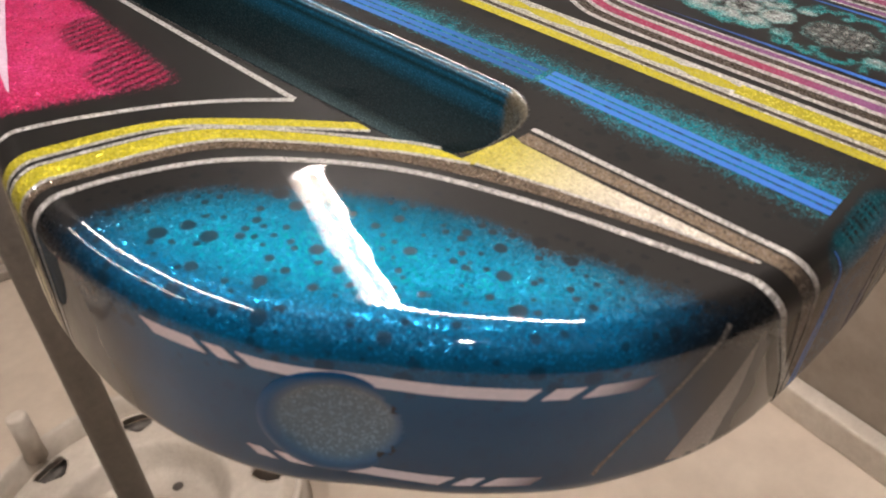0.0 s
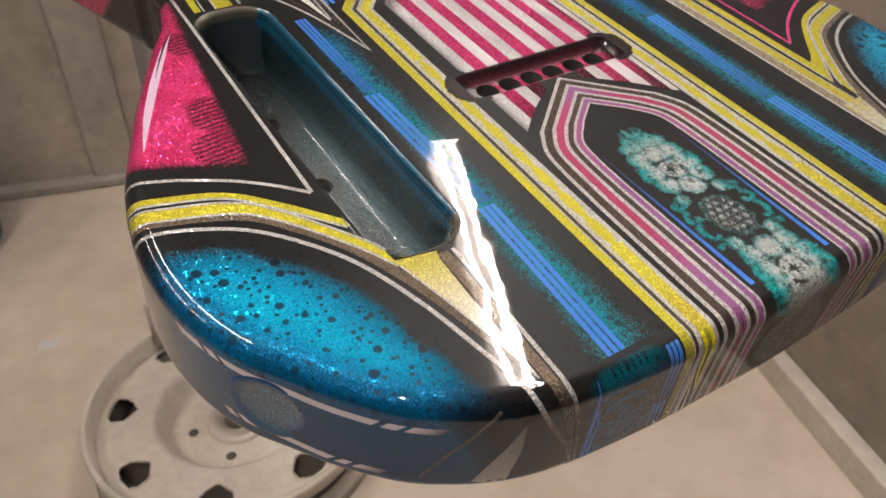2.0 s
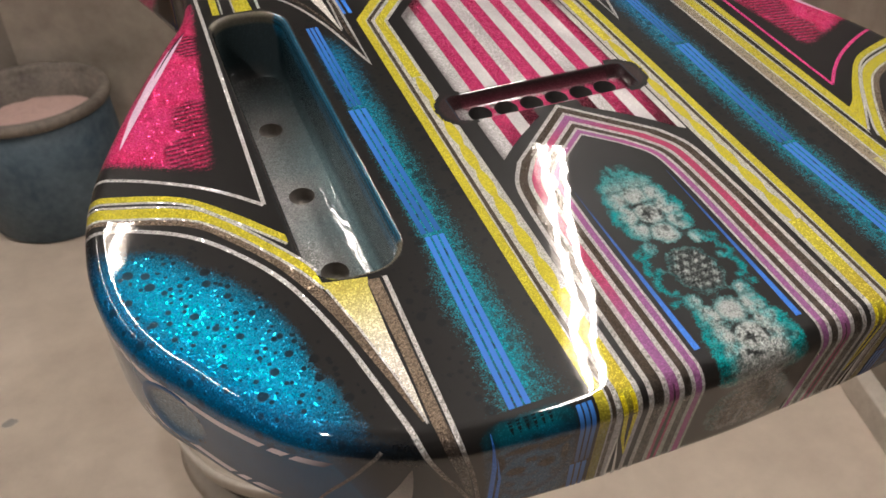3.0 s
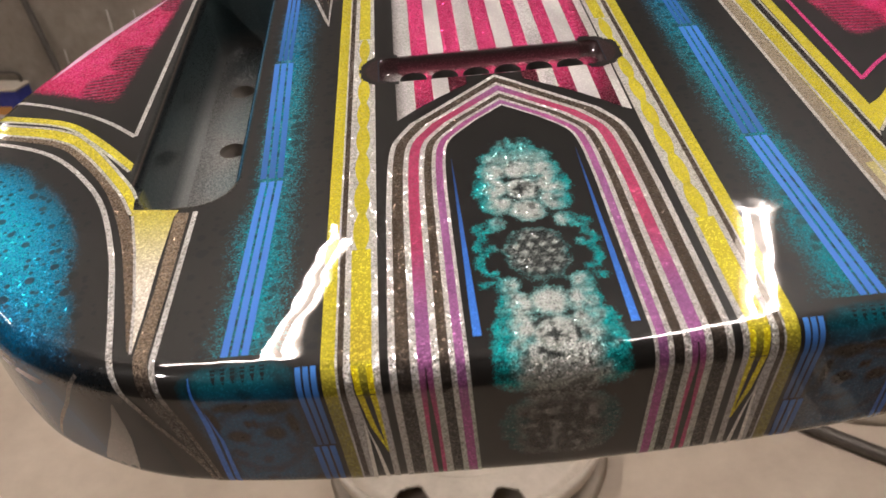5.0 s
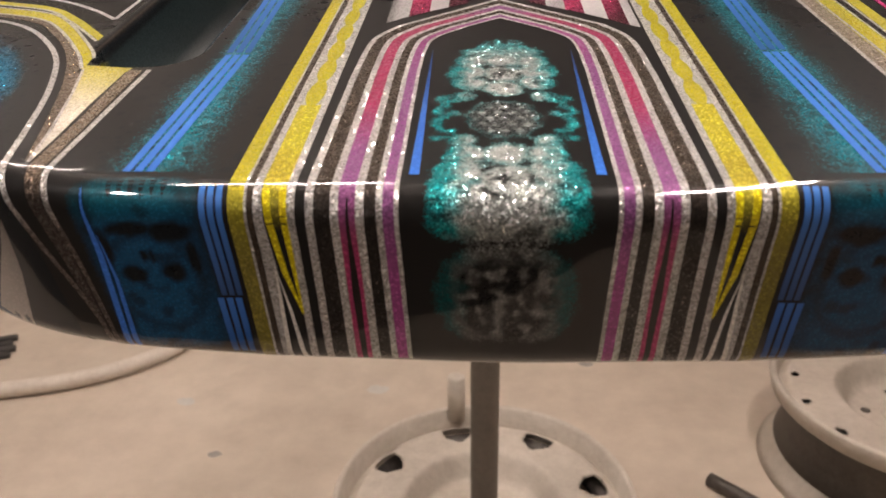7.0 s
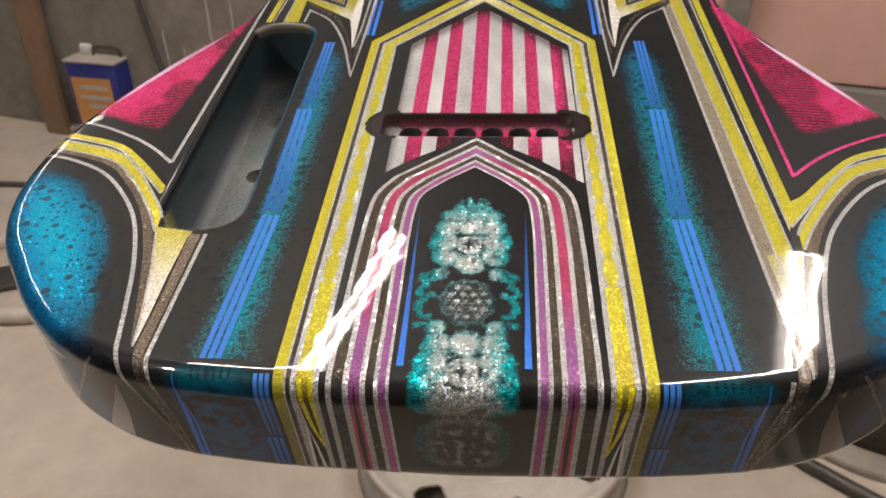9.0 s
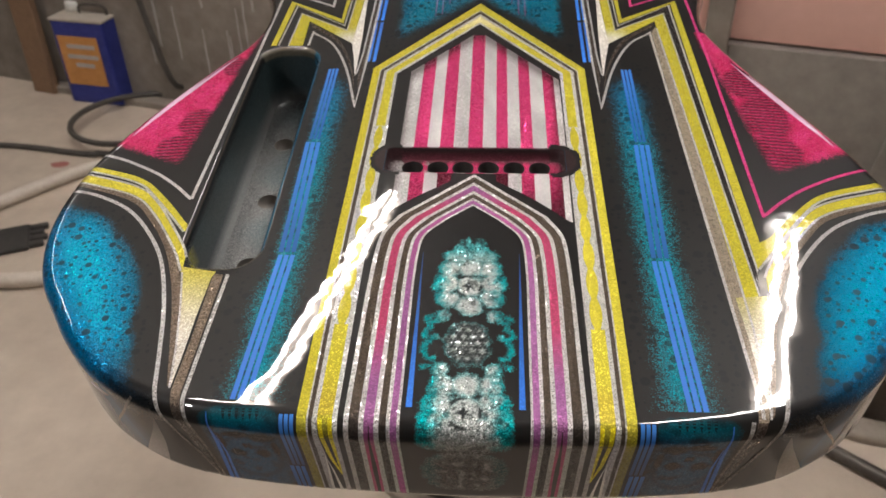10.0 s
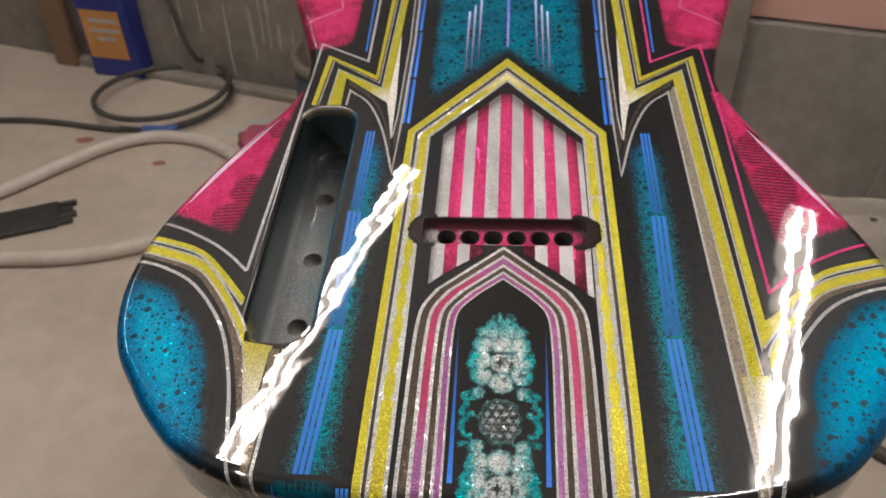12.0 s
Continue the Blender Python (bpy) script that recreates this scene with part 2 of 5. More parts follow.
def smooth_line(p, n, closed=False):
    """Catmull-Rom through the points, n steps a segment."""
    p = np.asarray(p, float)
    k = len(p)
    out = []
    for i in range(k if closed else k - 1):
        if closed:
            a, b, c, d = p[(i - 1) % k], p[i], p[(i + 1) % k], p[(i + 2) % k]
        else:
            b, c = p[i], p[i + 1]
            a, d = p[i - 1] if i else 2 * b - c, p[i + 2] if i + 2 < k else 2 * c - b
        for s in np.linspace(0, 1, n, endpoint=False):
            out.append(0.5 * (2 * b + (c - a) * s + (2 * a - 5 * b + 4 * c - d) * s**2 + (3 * b - a - 3 * c + d) * s**3))
    if not closed:
        out.append(p[-1])
    return np.array(out)


# ---------------------------------------------------------------- the workshop
ROOM = pose(1.08, 1.31, 0, 0, 0, -18.4)  # the corner of the room; its walls run along -x and -y of this frame


def setting(name, bm, mat, label, category, m=None):
    return tagged(part(name, bm, mat, None, "", m=m), label, category, kind="structure")


def room():
    bm = bmesh.new()
    bmesh.ops.create_grid(bm, x_segments=8, y_segments=8, size=1.0)
    bmesh.ops.scale(bm, vec=(2.6, 2.6, 1), verts=bm.verts)
    setting("floor", bm, CONCRETE, "dusty tan concrete floor with overspray and stains", "floor", ROOM @ pose(-1.9, -1.9, 0))
    setting("wall_back_upper", box(-4.3, 0.2, 0.0, 0.15, 0.95, 3.1), WALL_DARK, "dark painted upper part of the workshop wall", "wall", ROOM)
    setting("wall_back", box(-4.3, 0.2, 0.0, 0.15, 0, 0.95), WALL, "grimy grey-brown workshop wall with paint runs", "wall", ROOM)
    setting("wall_side", box(0.0, 0.15, -2.4, 0.0, 0, 0.95), WALL_SIDE, "grimy grey-brown workshop side wall", "wall", ROOM)
    setting("wall_side_upper", box(0.0, 0.15, -2.4, 0.0, 0.95, 3.1), WALL_DARK, "dark painted upper part of the side wall", "wall", ROOM)
    setting("wall_far", box(-4.3, -4.15, -2.4, 0.0, 0, 3.1), WALL_DARK, "plain dark wall added out of view to close the room", "wall", ROOM)
    # Unseen wall set close behind the camera to darken reflections in the body's side.
    setting("wall_front_added", box(-4.15, 0.0, -2.4, -2.25, 0, 3.1), WALL_DARK, "plain dark wall added out of view to close the room", "wall", ROOM)
    setting("trim", box(-1.125, -1.03, -0.028, -0.002, 0.0, 0.94, 0.006), WALL_TRIM, "pale grimy upright trim on the workshop wall", "trim", ROOM)
    setting("baseboard", box(-2.6, -0.82, -0.045, -0.002, 0.0, 0.022, 0.005), WALL_TRIM, "pale dusty ledge along the foot of the wall", "baseboard", ROOM)
    setting("wall_panel", box(-1.52, -0.84, -0.014, -0.001, 0.0, 0.94, 0.003), WALL_PALE, "paler painted panel on the workshop wall", "wall panel", ROOM)
    setting("ceiling", box(-4.3, 0.2, -2.4, 0.2, 3.1, 3.2), CEILING, "plain dull white workshop ceiling", "ceiling", ROOM)
    setting("baseboard", box(-0.03, -0.001, -2.24, -0.02, 0.0, 0.05, 0.004), STEEL_DUSTY, "dusty steel angle along the foot of the wall", "baseboard", ROOM)


room()


def batten_light(a, b, label, glow, tube_r=0.0068, apart=0.038):
    """A twin-tube batten light between two points, hung from the ceiling on two wires."""
    a, b = Vector(a), Vector(b)
    length = (b - a).length
    d = (b - a).normalized()
    z = Vector((0, 0, 1))
    side = d.cross(z).normalized()
    up = side.cross(d)
    rot = Matrix((side, d, up)).transposed().to_4x4()
    lamp = new("batten_light")
    lamp.matrix_basis = Matrix.Translation((a + b) / 2) @ rot
    tagged(lamp, label, "lamp", "batten lights over the work")
    h = length / 2
    part("housing", box(-0.034, 0.034, -h, h, 0.018, 0.06, 0.006), POST, lamp, "dull grey housing")
    for x in (-apart / 2, apart / 2):
        t = lathe([(0, -h + 0.027), (tube_r, -h + 0.027), (tube_r, h - 0.027), (0, h - 0.027)], 20)
        part("tube", t, glow, lamp, "glowing fluorescent tube", True, m=pose(x, 0, 0.004, 90, 0, 0))
    for y in (-h + 0.013, h - 0.013):
        part("end_cap", box(-0.033, 0.033, y - 0.013, y + 0.013, -0.014, 0.0175, 0.004), WHITE_METAL, lamp)
    inv = lamp.matrix_basis.inverted()
    for y in (-h * 0.7, h * 0.7):
        p = lamp.matrix_basis @ Vector((0, y, 0.06))
        part("wire", tube([inv @ p, inv @ Vector((p.x, p.y, (p.z + 3.1) / 2)), inv @ Vector((p.x, p.y, 3.1))], 0.002, 6), STEEL_DARK, lamp)
    return lamp


batten_light((-1.00, 0.21, 2.84), (-0.24, 1.27, 2.18), "grey twin-tube batten light hanging on wires", GLOW_SLANT)
batten_light((0.30, -0.19, 1.86), (0.475, 0.72, 1.57), "grey twin-tube batten light hanging low on wires", GLOW_LOW, 0.0045, 0.026)
batten_light((-1.30, 1.90, 2.27), (-1.85, 0.55, 2.30), "grey twin-tube batten light hanging near the back wall", GLOW_DIM, 0.0055, 0.034)


def standin_lamp(x, y, z, target):
    """A small round lamp hanging on a cord, turned to the work; added in place of a light at the camera."""
    lamp = new("standin_lamp")
    lamp.location = (x, y, 0)
    tagged(lamp, "small black lamp on a thin cord, added for a light at the camera", "lamp")
    aim = look((0, 0, z), Vector(target) - Vector((x, y, 0)))
    part("cord", lathe([(0, z + 0.05), (0.003, z + 0.05), (0.003, 3.1), (0, 3.1)], 10), STEEL_DARK, lamp, "", True)
    part("head", lathe([(0, 0.075), (0.018, 0.07), (0.03, 0.05), (0.036, 0.01), (0.037, -0.004), (0.034, -0.004), (0.020, 0.003), (0, 0.005)], 32), RUBBER, lamp, "black lamp head", True, m=aim)
    part("lens", lathe([(0, -0.002), (0.007, -0.0015), (0.011, 0.0), (0.011, 0.003), (0, 0.0045)], 32), GLOW_STANDIN, lamp, "glowing round lens", True, m=aim)
    part("clamp", lathe([(0, 0.03), (0.009, 0.032), (0.009, 0.058), (0, 0.062)], 16), STEEL_DARK, lamp, "", True, m=pose(0, 0, z))


# Added lamp: stands in for light that comes from beside the camera.
standin_lamp(-0.37, -0.25, 1.17, (-0.10, 0.05, 0.78))


# ---------------------------------------------------------------- the guitar body
guitar = new("guitar_body")
guitar.matrix_basis = TILT
tagged(guitar, "glossy custom-painted electric guitar body held level on a stand", "guitar body")
MM = 0.001
THICK, BACK = 40.0, 6.0
SIDE_LEFT = [(0, 23.6), (-25, 24.3), (-50, 25.2), (-72, 27.2), (-86, 29.4), (-98, 33), (-110, 39), (-120, 46), (-131, 57.5), (-139.5, 69), (-146, 78), (-150.5, 87.5), (-153.5, 98), (-155, 110), (-154.5, 124), (-152, 139), (-147, 155), (-135, 183), (-120, 213), (-108.5, 234), (-103.5, 255), (-104.5, 278), (-111, 302), (-119, 325), (-127, 350), (-131, 375), (-128, 402), (-114, 424), (-88, 437), (-45, 442)]
SIDE_RIGHT = [(45, 442), (88, 437), (114, 424), (128, 402), (131, 375), (127, 350), (119, 322), (111, 297), (106, 275), (104.5, 255), (109, 236), (118, 213), (130.5, 185), (143, 157.5), (149.3, 141), (153, 126), (154.5, 111), (153, 98), (150, 87.5), (145.5, 78), (139, 69), (131, 57.5), (120, 46), (110, 39), (98, 33), (86, 29.4), (72, 27.2), (50, 25.2), (25, 24.3)]
EDGE = smooth_line(SIDE_LEFT + SIDE_RIGHT, 24, True)
step = np.roll(EDGE, -1, 0) - np.roll(EDGE, 1, 0)
TANGENT = step / np.linalg.norm(step, axis=1)[:, None]
OUTWARD = np.stack([-TANGENT[:, 1], TANGENT[:, 0]], 1)
if (OUTWARD[0] @ (0, -1)) < 0:
    OUTWARD = -OUTWARD
EDGE = EDGE + OUTWARD * 0.5
# the face breaks over a tight radius and then rolls down to the side over a wider one
R_TIGHT, A_TIGHT, R_ROLL = 5.5, radians(20), 6.2
S_TIGHT = R_TIGHT * A_TIGHT
QUARTER = S_TIGHT + R_ROLL * (math.pi / 2 - A_TIGHT)
REACH = R_TIGHT * math.sin(A_TIGHT) + R_ROLL * (1 - math.sin(A_TIGHT))
DROP = R_TIGHT * (1 - math.cos(A_TIGHT)) + R_ROLL * math.cos(A_TIGHT)
SIDE = THICK - DROP - BACK


def drape(flat):
    """Lays flat millimetres of the painted face over the rounded edge and down the side: places and normals, in metres."""
    flat = np.asarray(flat, float)
    pos, nor = np.zeros((len(flat), 3)), np.zeros((len(flat), 3))
    for a in range(0, len(flat), 4000):
        p = flat[a : a + 4000]
        i = ((p[:, None] - EDGE[None]) ** 2).sum(2).argmin(1)
        s = ((p - EDGE[i]) * TANGENT[i]).sum(1)
        q = EDGE[i] + TANGENT[i] * s[:, None]
        out = OUTWARD[i]
        d = ((p - q) * out).sum(1)
        inside = d <= 0
        first = np.clip(d / R_TIGHT, 0, A_TIGHT)
        ang = np.where(d < S_TIGHT, first, np.clip(A_TIGHT + (d - S_TIGHT) / R_ROLL, A_TIGHT, math.pi / 2))
        ang = np.where(inside, 0, ang)
        roll = np.maximum(ang, A_TIGHT)
        down = np.maximum(d - QUARTER, 0)
        low = np.clip((down - SIDE) / BACK, 0, math.pi / 2)
        reach = R_TIGHT * np.sin(first) + R_ROLL * (np.sin(roll) - math.sin(A_TIGHT))
        x2 = q + out * (reach - BACK * (1 - np.cos(low)))[:, None]
        z = -R_TIGHT * (1 - np.cos(first)) - R_ROLL * (math.cos(A_TIGHT) - np.cos(roll)) - np.minimum(down, SIDE) - BACK * np.sin(low)
        pos[a : a + 4000, :2] = np.where(inside[:, None], p, x2)
        pos[a : a + 4000, 2] = np.where(inside, 0, z)
        tilt = np.where(low > 0, math.pi / 2 + low, ang)
        n = np.concatenate([out * np.sin(tilt)[:, None], np.cos(tilt)[:, None]], 1)
        n[inside] = (0, 0, 1)
        nor[a : a + 4000] = n
    return pos * MM, nor


def give_paint(ob, colours, finish):
    me = ob.data
    c = me.attributes.new("paint", "FLOAT_COLOR", "POINT")
    c.data.foreach_set("color", np.concatenate([np.asarray(colours, float), np.ones((len(colours), 1))], 1).ravel())
    f = me.attributes.new("finish", "FLOAT_VECTOR", "POINT")
    f.data.foreach_set("vector", np.asarray(finish, float).ravel())


def painted(name, flat, faces, colours, finish, lift, label=""):
    flat = np.asarray(flat, float)
    f0 = flat[list(faces[len(faces) // 2])]
    area = sum(f0[k][0] * f0[(k + 1) % len(f0)][1] - f0[(k + 1) % len(f0)][0] * f0[k][1] for k in range(len(f0)))
    if area < 0:
        faces = [f[::-1] for f in faces]
    pos, nor = drape(flat)
    axis = jack_axis()
    faces = [f for f in faces if np.linalg.norm(pos[list(f)].mean(0) - axis) > 0.0104]
    ob = link_mesh(name, pos + nor * lift * MM, faces, PAINT, guitar, label, True, nor)
    give_paint(ob, colours, finish)
    at = ob.data.attributes.new("layout", "FLOAT_VECTOR", "POINT")
    at.data.foreach_set("vector", (np.concatenate([flat, np.zeros((len(flat), 1))], 1) * MM).ravel())
    return ob


def loft(name, a, b, colour, lift=0.10, flake=0.8, smooth=False, across=2, end=None, label="", spray=1.0, stepmm=1.5):
    """A painted band between two lines of equal length; end: the colour that it turns to along the way."""
    a, b = np.asarray(a, float), np.asarray(b, float)
    if smooth:
        a, b = smooth_line(a, 12), smooth_line(b, 12)
    la, lb = [], []
    for i in range(len(a) - 1):
        n = max(1, int(math.ceil(max(np.linalg.norm(a[i + 1] - a[i]), np.linalg.norm(b[i + 1] - b[i])) / stepmm)))
        for s in np.arange(n) / n:
            la.append(a[i] * (1 - s) + a[i + 1] * s)
            lb.append(b[i] * (1 - s) + b[i + 1] * s)
    la.append(a[-1])
    lb.append(b[-1])
    la, lb = np.array(la), np.array(lb)
    n = len(la)
    flat = np.concatenate([la * (1 - k / across) + lb * (k / across) for k in range(across + 1)])
    faces = [(r * n + i, r * n + i + 1, (r + 1) * n + i + 1, (r + 1) * n + i) for r in range(across) for i in range(n - 1)]
    t = np.tile(np.linspace(0, 1, n), across + 1)
    if callable(colour):
        cols = np.array([colour(*p) for p in flat])
    else:
        c0, c1 = np.array(colour), np.array(end if end is not None else colour)
        cols = c0 + (c1 - c0) * t[:, None]
    fin = np.tile((flake, spray, 0.0), (len(flat), 1))
    return painted(name, flat, faces, cols, fin, lift, label)


def outline_offset(line, w):
    line = np.asarray(line, float)
    d = np.diff(line, axis=0)
    d /= np.linalg.norm(d, axis=1)[:, None]
    n = np.stack([-d[:, 1], d[:, 0]], 1)
    out = []
    for i in range(len(line)):
        if i == 0:
            out.append(n[0])
        elif i == len(line) - 1:
            out.append(n[-1])
        else:
            m = n[i - 1] + n[i]
            m /= np.linalg.norm(m)
            out.append(m / max(0.35, m @ n[i]))
    return line + np.array(out) * w


def pin(name, line, width, colour, lift=0.14, flake=0.8, smooth=False, **more):
    line = smooth_line(line, 10) if smooth else np.asarray(line, float)
    return loft(name, outline_offset(line, width / 2), outline_offset(line, -width / 2), colour, lift, flake, across=1, **more)


def airbrush(name, x0, x1, y0, y1, stepmm, field, lift=0.05, label=""):
    """A sprayed field on a fine grid. field(x, y) gives cover 0 to 1, colour, flake and droplets; bare spots are left out."""
    xs, ys = np.arange(x0, x1 + stepmm, stepmm), np.arange(y0, y1 + stepmm, stepmm)
    vals = [[field(x, y) for x in xs] for y in ys]
    nx = len(xs)
    keep, faces = {}, []
    for j in range(len(ys) - 1):
        for i in range(nx - 1):
            cs = [(j, i), (j, i + 1), (j + 1, i + 1), (j + 1, i)]
            if max(vals[a][b][0] for a, b in cs) > 0.02:
                faces.append([keep.setdefault(c, len(keep)) for c in cs])
    order = list(keep)
    flat = [(xs[i], ys[j]) for j, i in order]
    cols = [vals[j][i][1] for j, i in order]
    fin = [(vals[j][i][2], min(vals[j][i][0], 1.0), vals[j][i][3]) for j, i in order]
    return painted(name, flat, faces, cols, fin, lift, label)


def ss(a, b, x):
    t = min(1.0, max(0.0, (x - a) / (b - a)))
    return t * t * (3 - 2 * t)


def blend(c0, c1, t):
    return tuple(p + (q - p) * t for p, q in zip(c0, c1))


SILVER, YELLOW = (0.50, 0.475, 0.45), (0.38, 0.335, 0.022)
PINK, PURPLE, BLUE = (0.28, 0.034, 0.085), (0.20, 0.07, 0.18), (0.035, 0.15, 0.54)
TEAL, DEEP, BROWN = (0.0, 0.30, 0.53), (0.005, 0.07, 0.17), (0.050, 0.037, 0.027)
LAV = (0.50, 0.36, 0.45)
DOWN = -16.5  # where the bands that run over the tail end, below the side


def rounded(x0, x1, y0, y1, r, n=10):
    pts = []
    for cx, cy, a0 in ((x1 - r, y1 - r, 0), (x0 + r, y1 - r, 90), (x0 + r, y0 + r, 180), (x1 - r, y0 + r, 270)):
        for k in range(n + 1):
            a = radians(a0 + 90 * k / n)
            pts.append((cx + r * math.cos(a), cy + r * math.sin(a)))
    return np.array(pts)


CAVITY = []
CAVITY_RIM = rounded(-106.3, -74.6, 81.3, 232.7, 12.7)
for p0, p1 in zip(CAVITY_RIM, np.roll(CAVITY_RIM, -1, 0)):
    n = max(1, int(np.linalg.norm(p1 - p0) / 5.0))
    CAVITY += [p0 + (p1 - p0) * k / n for k in range(n)]
CAVITY = np.array(CAVITY)
SLOT_RIM = rounded(-39.2, 39.6, 136.7, 153.4, 7.4)
SLOT = np.array([p0 + (p1 - p0) * k / n for p0, p1 in zip(SLOT_RIM, np.roll(SLOT_RIM, -1, 0)) for n in [max(1, int(np.linalg.norm(p1 - p0) / 1.2))] for k in range(n)])


JACK, JACK_Z = (-142.3, 72.2), 19.8


def jack_axis():
    i = int(np.argmin((EDGE[:, 0] - JACK[0]) ** 2 + (EDGE[:, 1] - JACK[1]) ** 2))
    x, y = EDGE[i] + OUTWARD[i] * REACH
    return np.array((x, y, -JACK_Z)) * MM


def body_shell():
    """The lacquered body: flat face with its two routed openings, rounded edges, sides and back."""
    bm = bmesh.new()
    axis = jack_axis()
    edge = EDGE[::4]
    out = OUTWARD[::4]
    n = len(edge)
    loops = []
    for d in np.concatenate([np.linspace(0, S_TIGHT, 6), np.linspace(S_TIGHT, QUARTER, 9)[1:], np.linspace(QUARTER, QUARTER + SIDE, 15)[1:], np.linspace(QUARTER + SIDE, QUARTER + SIDE + BACK * math.pi / 2, 7)[1:]]):
        pos, _ = drape(edge + out * (d + 1e-6))
        loops.append([bm.verts.new(p) for p in pos])
    for a, b in zip(loops, loops[1:]):
        for k in range(n):
            quad = (a[k], a[(k + 1) % n], b[(k + 1) % n], b[k])
            if np.linalg.norm(np.mean([v.co for v in quad], axis=0) - axis) > 0.0104:
                bm.faces.new(quad)
    bm.faces.new(loops[-1])
    rim = [bm.edges.get((loops[0][k], loops[0][(k + 1) % n])) for k in range(n)]
    for hole in (CAVITY, SLOT):
        vs = [bm.verts.new((x * MM, y * MM, 0)) for x, y in hole]
        rim += [bm.edges.new((vs[k], vs[(k + 1) % len(vs)])) for k in range(len(vs))]
    bmesh.ops.triangle_fill(bm, use_beauty=True, use_dissolve=False, edges=rim, normal=(0, 0, 1))
    ob = part("body_shell", bm, PAINT, guitar, "black lacquered body with rounded glossy edges", True)
    co = np.zeros(len(ob.data.vertices) * 3)
    give_paint(ob, np.tile((0.0105, 0.0095, 0.009), (len(co) // 3, 1)), np.tile((0.0, 1.0, 0.0), (len(co) // 3, 1)))
    # a flat face must shade flat up to its edge
    me = ob.data
    nor = []
    for v in me.vertices:
        nor.append((0, 0, 1) if v.co.z > -1e-6 else tuple(v.normal))
    me.normals_split_custom_set_from_vertices(nor)


body_shell()


def inward(loop, d):
    """The loop moved towards its inside by d."""
    t = np.roll(loop, -1, 0) - np.roll(loop, 1, 0)
    t /= np.linalg.norm(t, axis=1)[:, None]
    return loop + np.stack([-t[:, 1], t[:, 0]], 1) * d


def routed(name, loop, steps, colour_at, label, holes=(), hole_r=4.0, depth=30.0):
    """A routed recess: rings of (inset, depth), then a floor with round holes through it."""
    verts, cols = [], []
    rings = []
    for inset, z in steps:
        lp = inward(loop, inset)
        rings.append(range(len(verts), len(verts) + len(lp)))
        verts += [(x * MM, y * MM, -z * MM) for x, y in lp]
        cols += [colour_at(x, y, z) for x, y in lp]
    faces = []
    n = len(loop)
    for a, b in zip(rings, rings[1:]):
        faces += [(a[k], b[k], b[(k + 1) % n], a[(k + 1) % n]) for k in range(n)]
    faces = [f[::-1] for f in faces]
    wall = link_mesh(name, verts, faces, PAINT, guitar, label, True)
    give_paint(wall, cols, [(0.5 if -z / MM < 12 and y / MM < 95 else 0.25 if x / MM > -79 else 0.12, 1.0, 0.0) for x, y, z in verts])
    bm = bmesh.new()
    inset, z = steps[-1]
    edges = []
    loops = [inward(loop, inset)] + [np.array([(hx + hole_r * math.cos(2 * math.pi * k / 24), hy + hole_r * math.sin(2 * math.pi * k / 24)) for k in range(24)]) for hx, hy in holes]
    for lp in loops:
        vs = [bm.verts.new((x * MM, y * MM, -z * MM)) for x, y in lp]
        edges += [bm.edges.new((vs[k], vs[(k + 1) % len(vs)])) for k in range(len(vs))]
    bmesh.ops.triangle_fill(bm, use_beauty=True, use_dissolve=False, edges=edges, normal=(0, 0, 1))
    floor_ob = part(name + "_floor", bm, PAINT, guitar, "", False)
    vs = floor_ob.data.vertices
    give_paint(floor_ob, [colour_at(v.co.x / MM, v.co.y / MM, z) for v in vs], np.tile((0.65, 1.0, 0.0), (len(vs), 1)))
    for hx, hy in holes:
        bm = lathe([(hole_r, -z), (hole_r * 0.98, -z - 1.0), (hole_r * 0.95, -min(z + depth, THICK - 1.0)), (0, -min(z + depth, THICK - 1.0))], 24)
        bmesh.ops.scale(bm, vec=(MM, MM, MM), verts=bm.verts)
        part("drilled_hole", bm, POST if depth < 20 else RUBBER, guitar, "dark drilled hole", True, m=pose(hx * MM, hy * MM, 0))


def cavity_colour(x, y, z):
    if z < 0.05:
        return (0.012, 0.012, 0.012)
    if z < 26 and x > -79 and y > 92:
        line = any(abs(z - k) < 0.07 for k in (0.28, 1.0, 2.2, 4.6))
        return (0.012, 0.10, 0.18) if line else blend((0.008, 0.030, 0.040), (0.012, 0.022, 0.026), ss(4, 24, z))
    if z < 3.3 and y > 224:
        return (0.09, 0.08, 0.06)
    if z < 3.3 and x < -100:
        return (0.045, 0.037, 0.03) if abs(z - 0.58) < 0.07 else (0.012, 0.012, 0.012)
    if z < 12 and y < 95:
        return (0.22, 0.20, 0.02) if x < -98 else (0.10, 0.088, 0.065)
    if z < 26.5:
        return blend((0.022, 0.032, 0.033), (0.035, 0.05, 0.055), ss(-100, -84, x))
    # Floor paler tailwards, where lamplight falls in; that light is put into the colour.
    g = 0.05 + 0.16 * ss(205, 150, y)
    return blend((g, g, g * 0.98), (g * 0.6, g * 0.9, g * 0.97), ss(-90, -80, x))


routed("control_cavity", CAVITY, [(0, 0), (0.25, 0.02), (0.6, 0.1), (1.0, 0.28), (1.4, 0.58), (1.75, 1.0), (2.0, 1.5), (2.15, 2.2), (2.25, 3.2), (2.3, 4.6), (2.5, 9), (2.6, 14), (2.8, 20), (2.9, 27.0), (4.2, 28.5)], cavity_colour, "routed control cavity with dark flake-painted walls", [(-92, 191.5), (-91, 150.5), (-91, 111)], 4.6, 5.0)
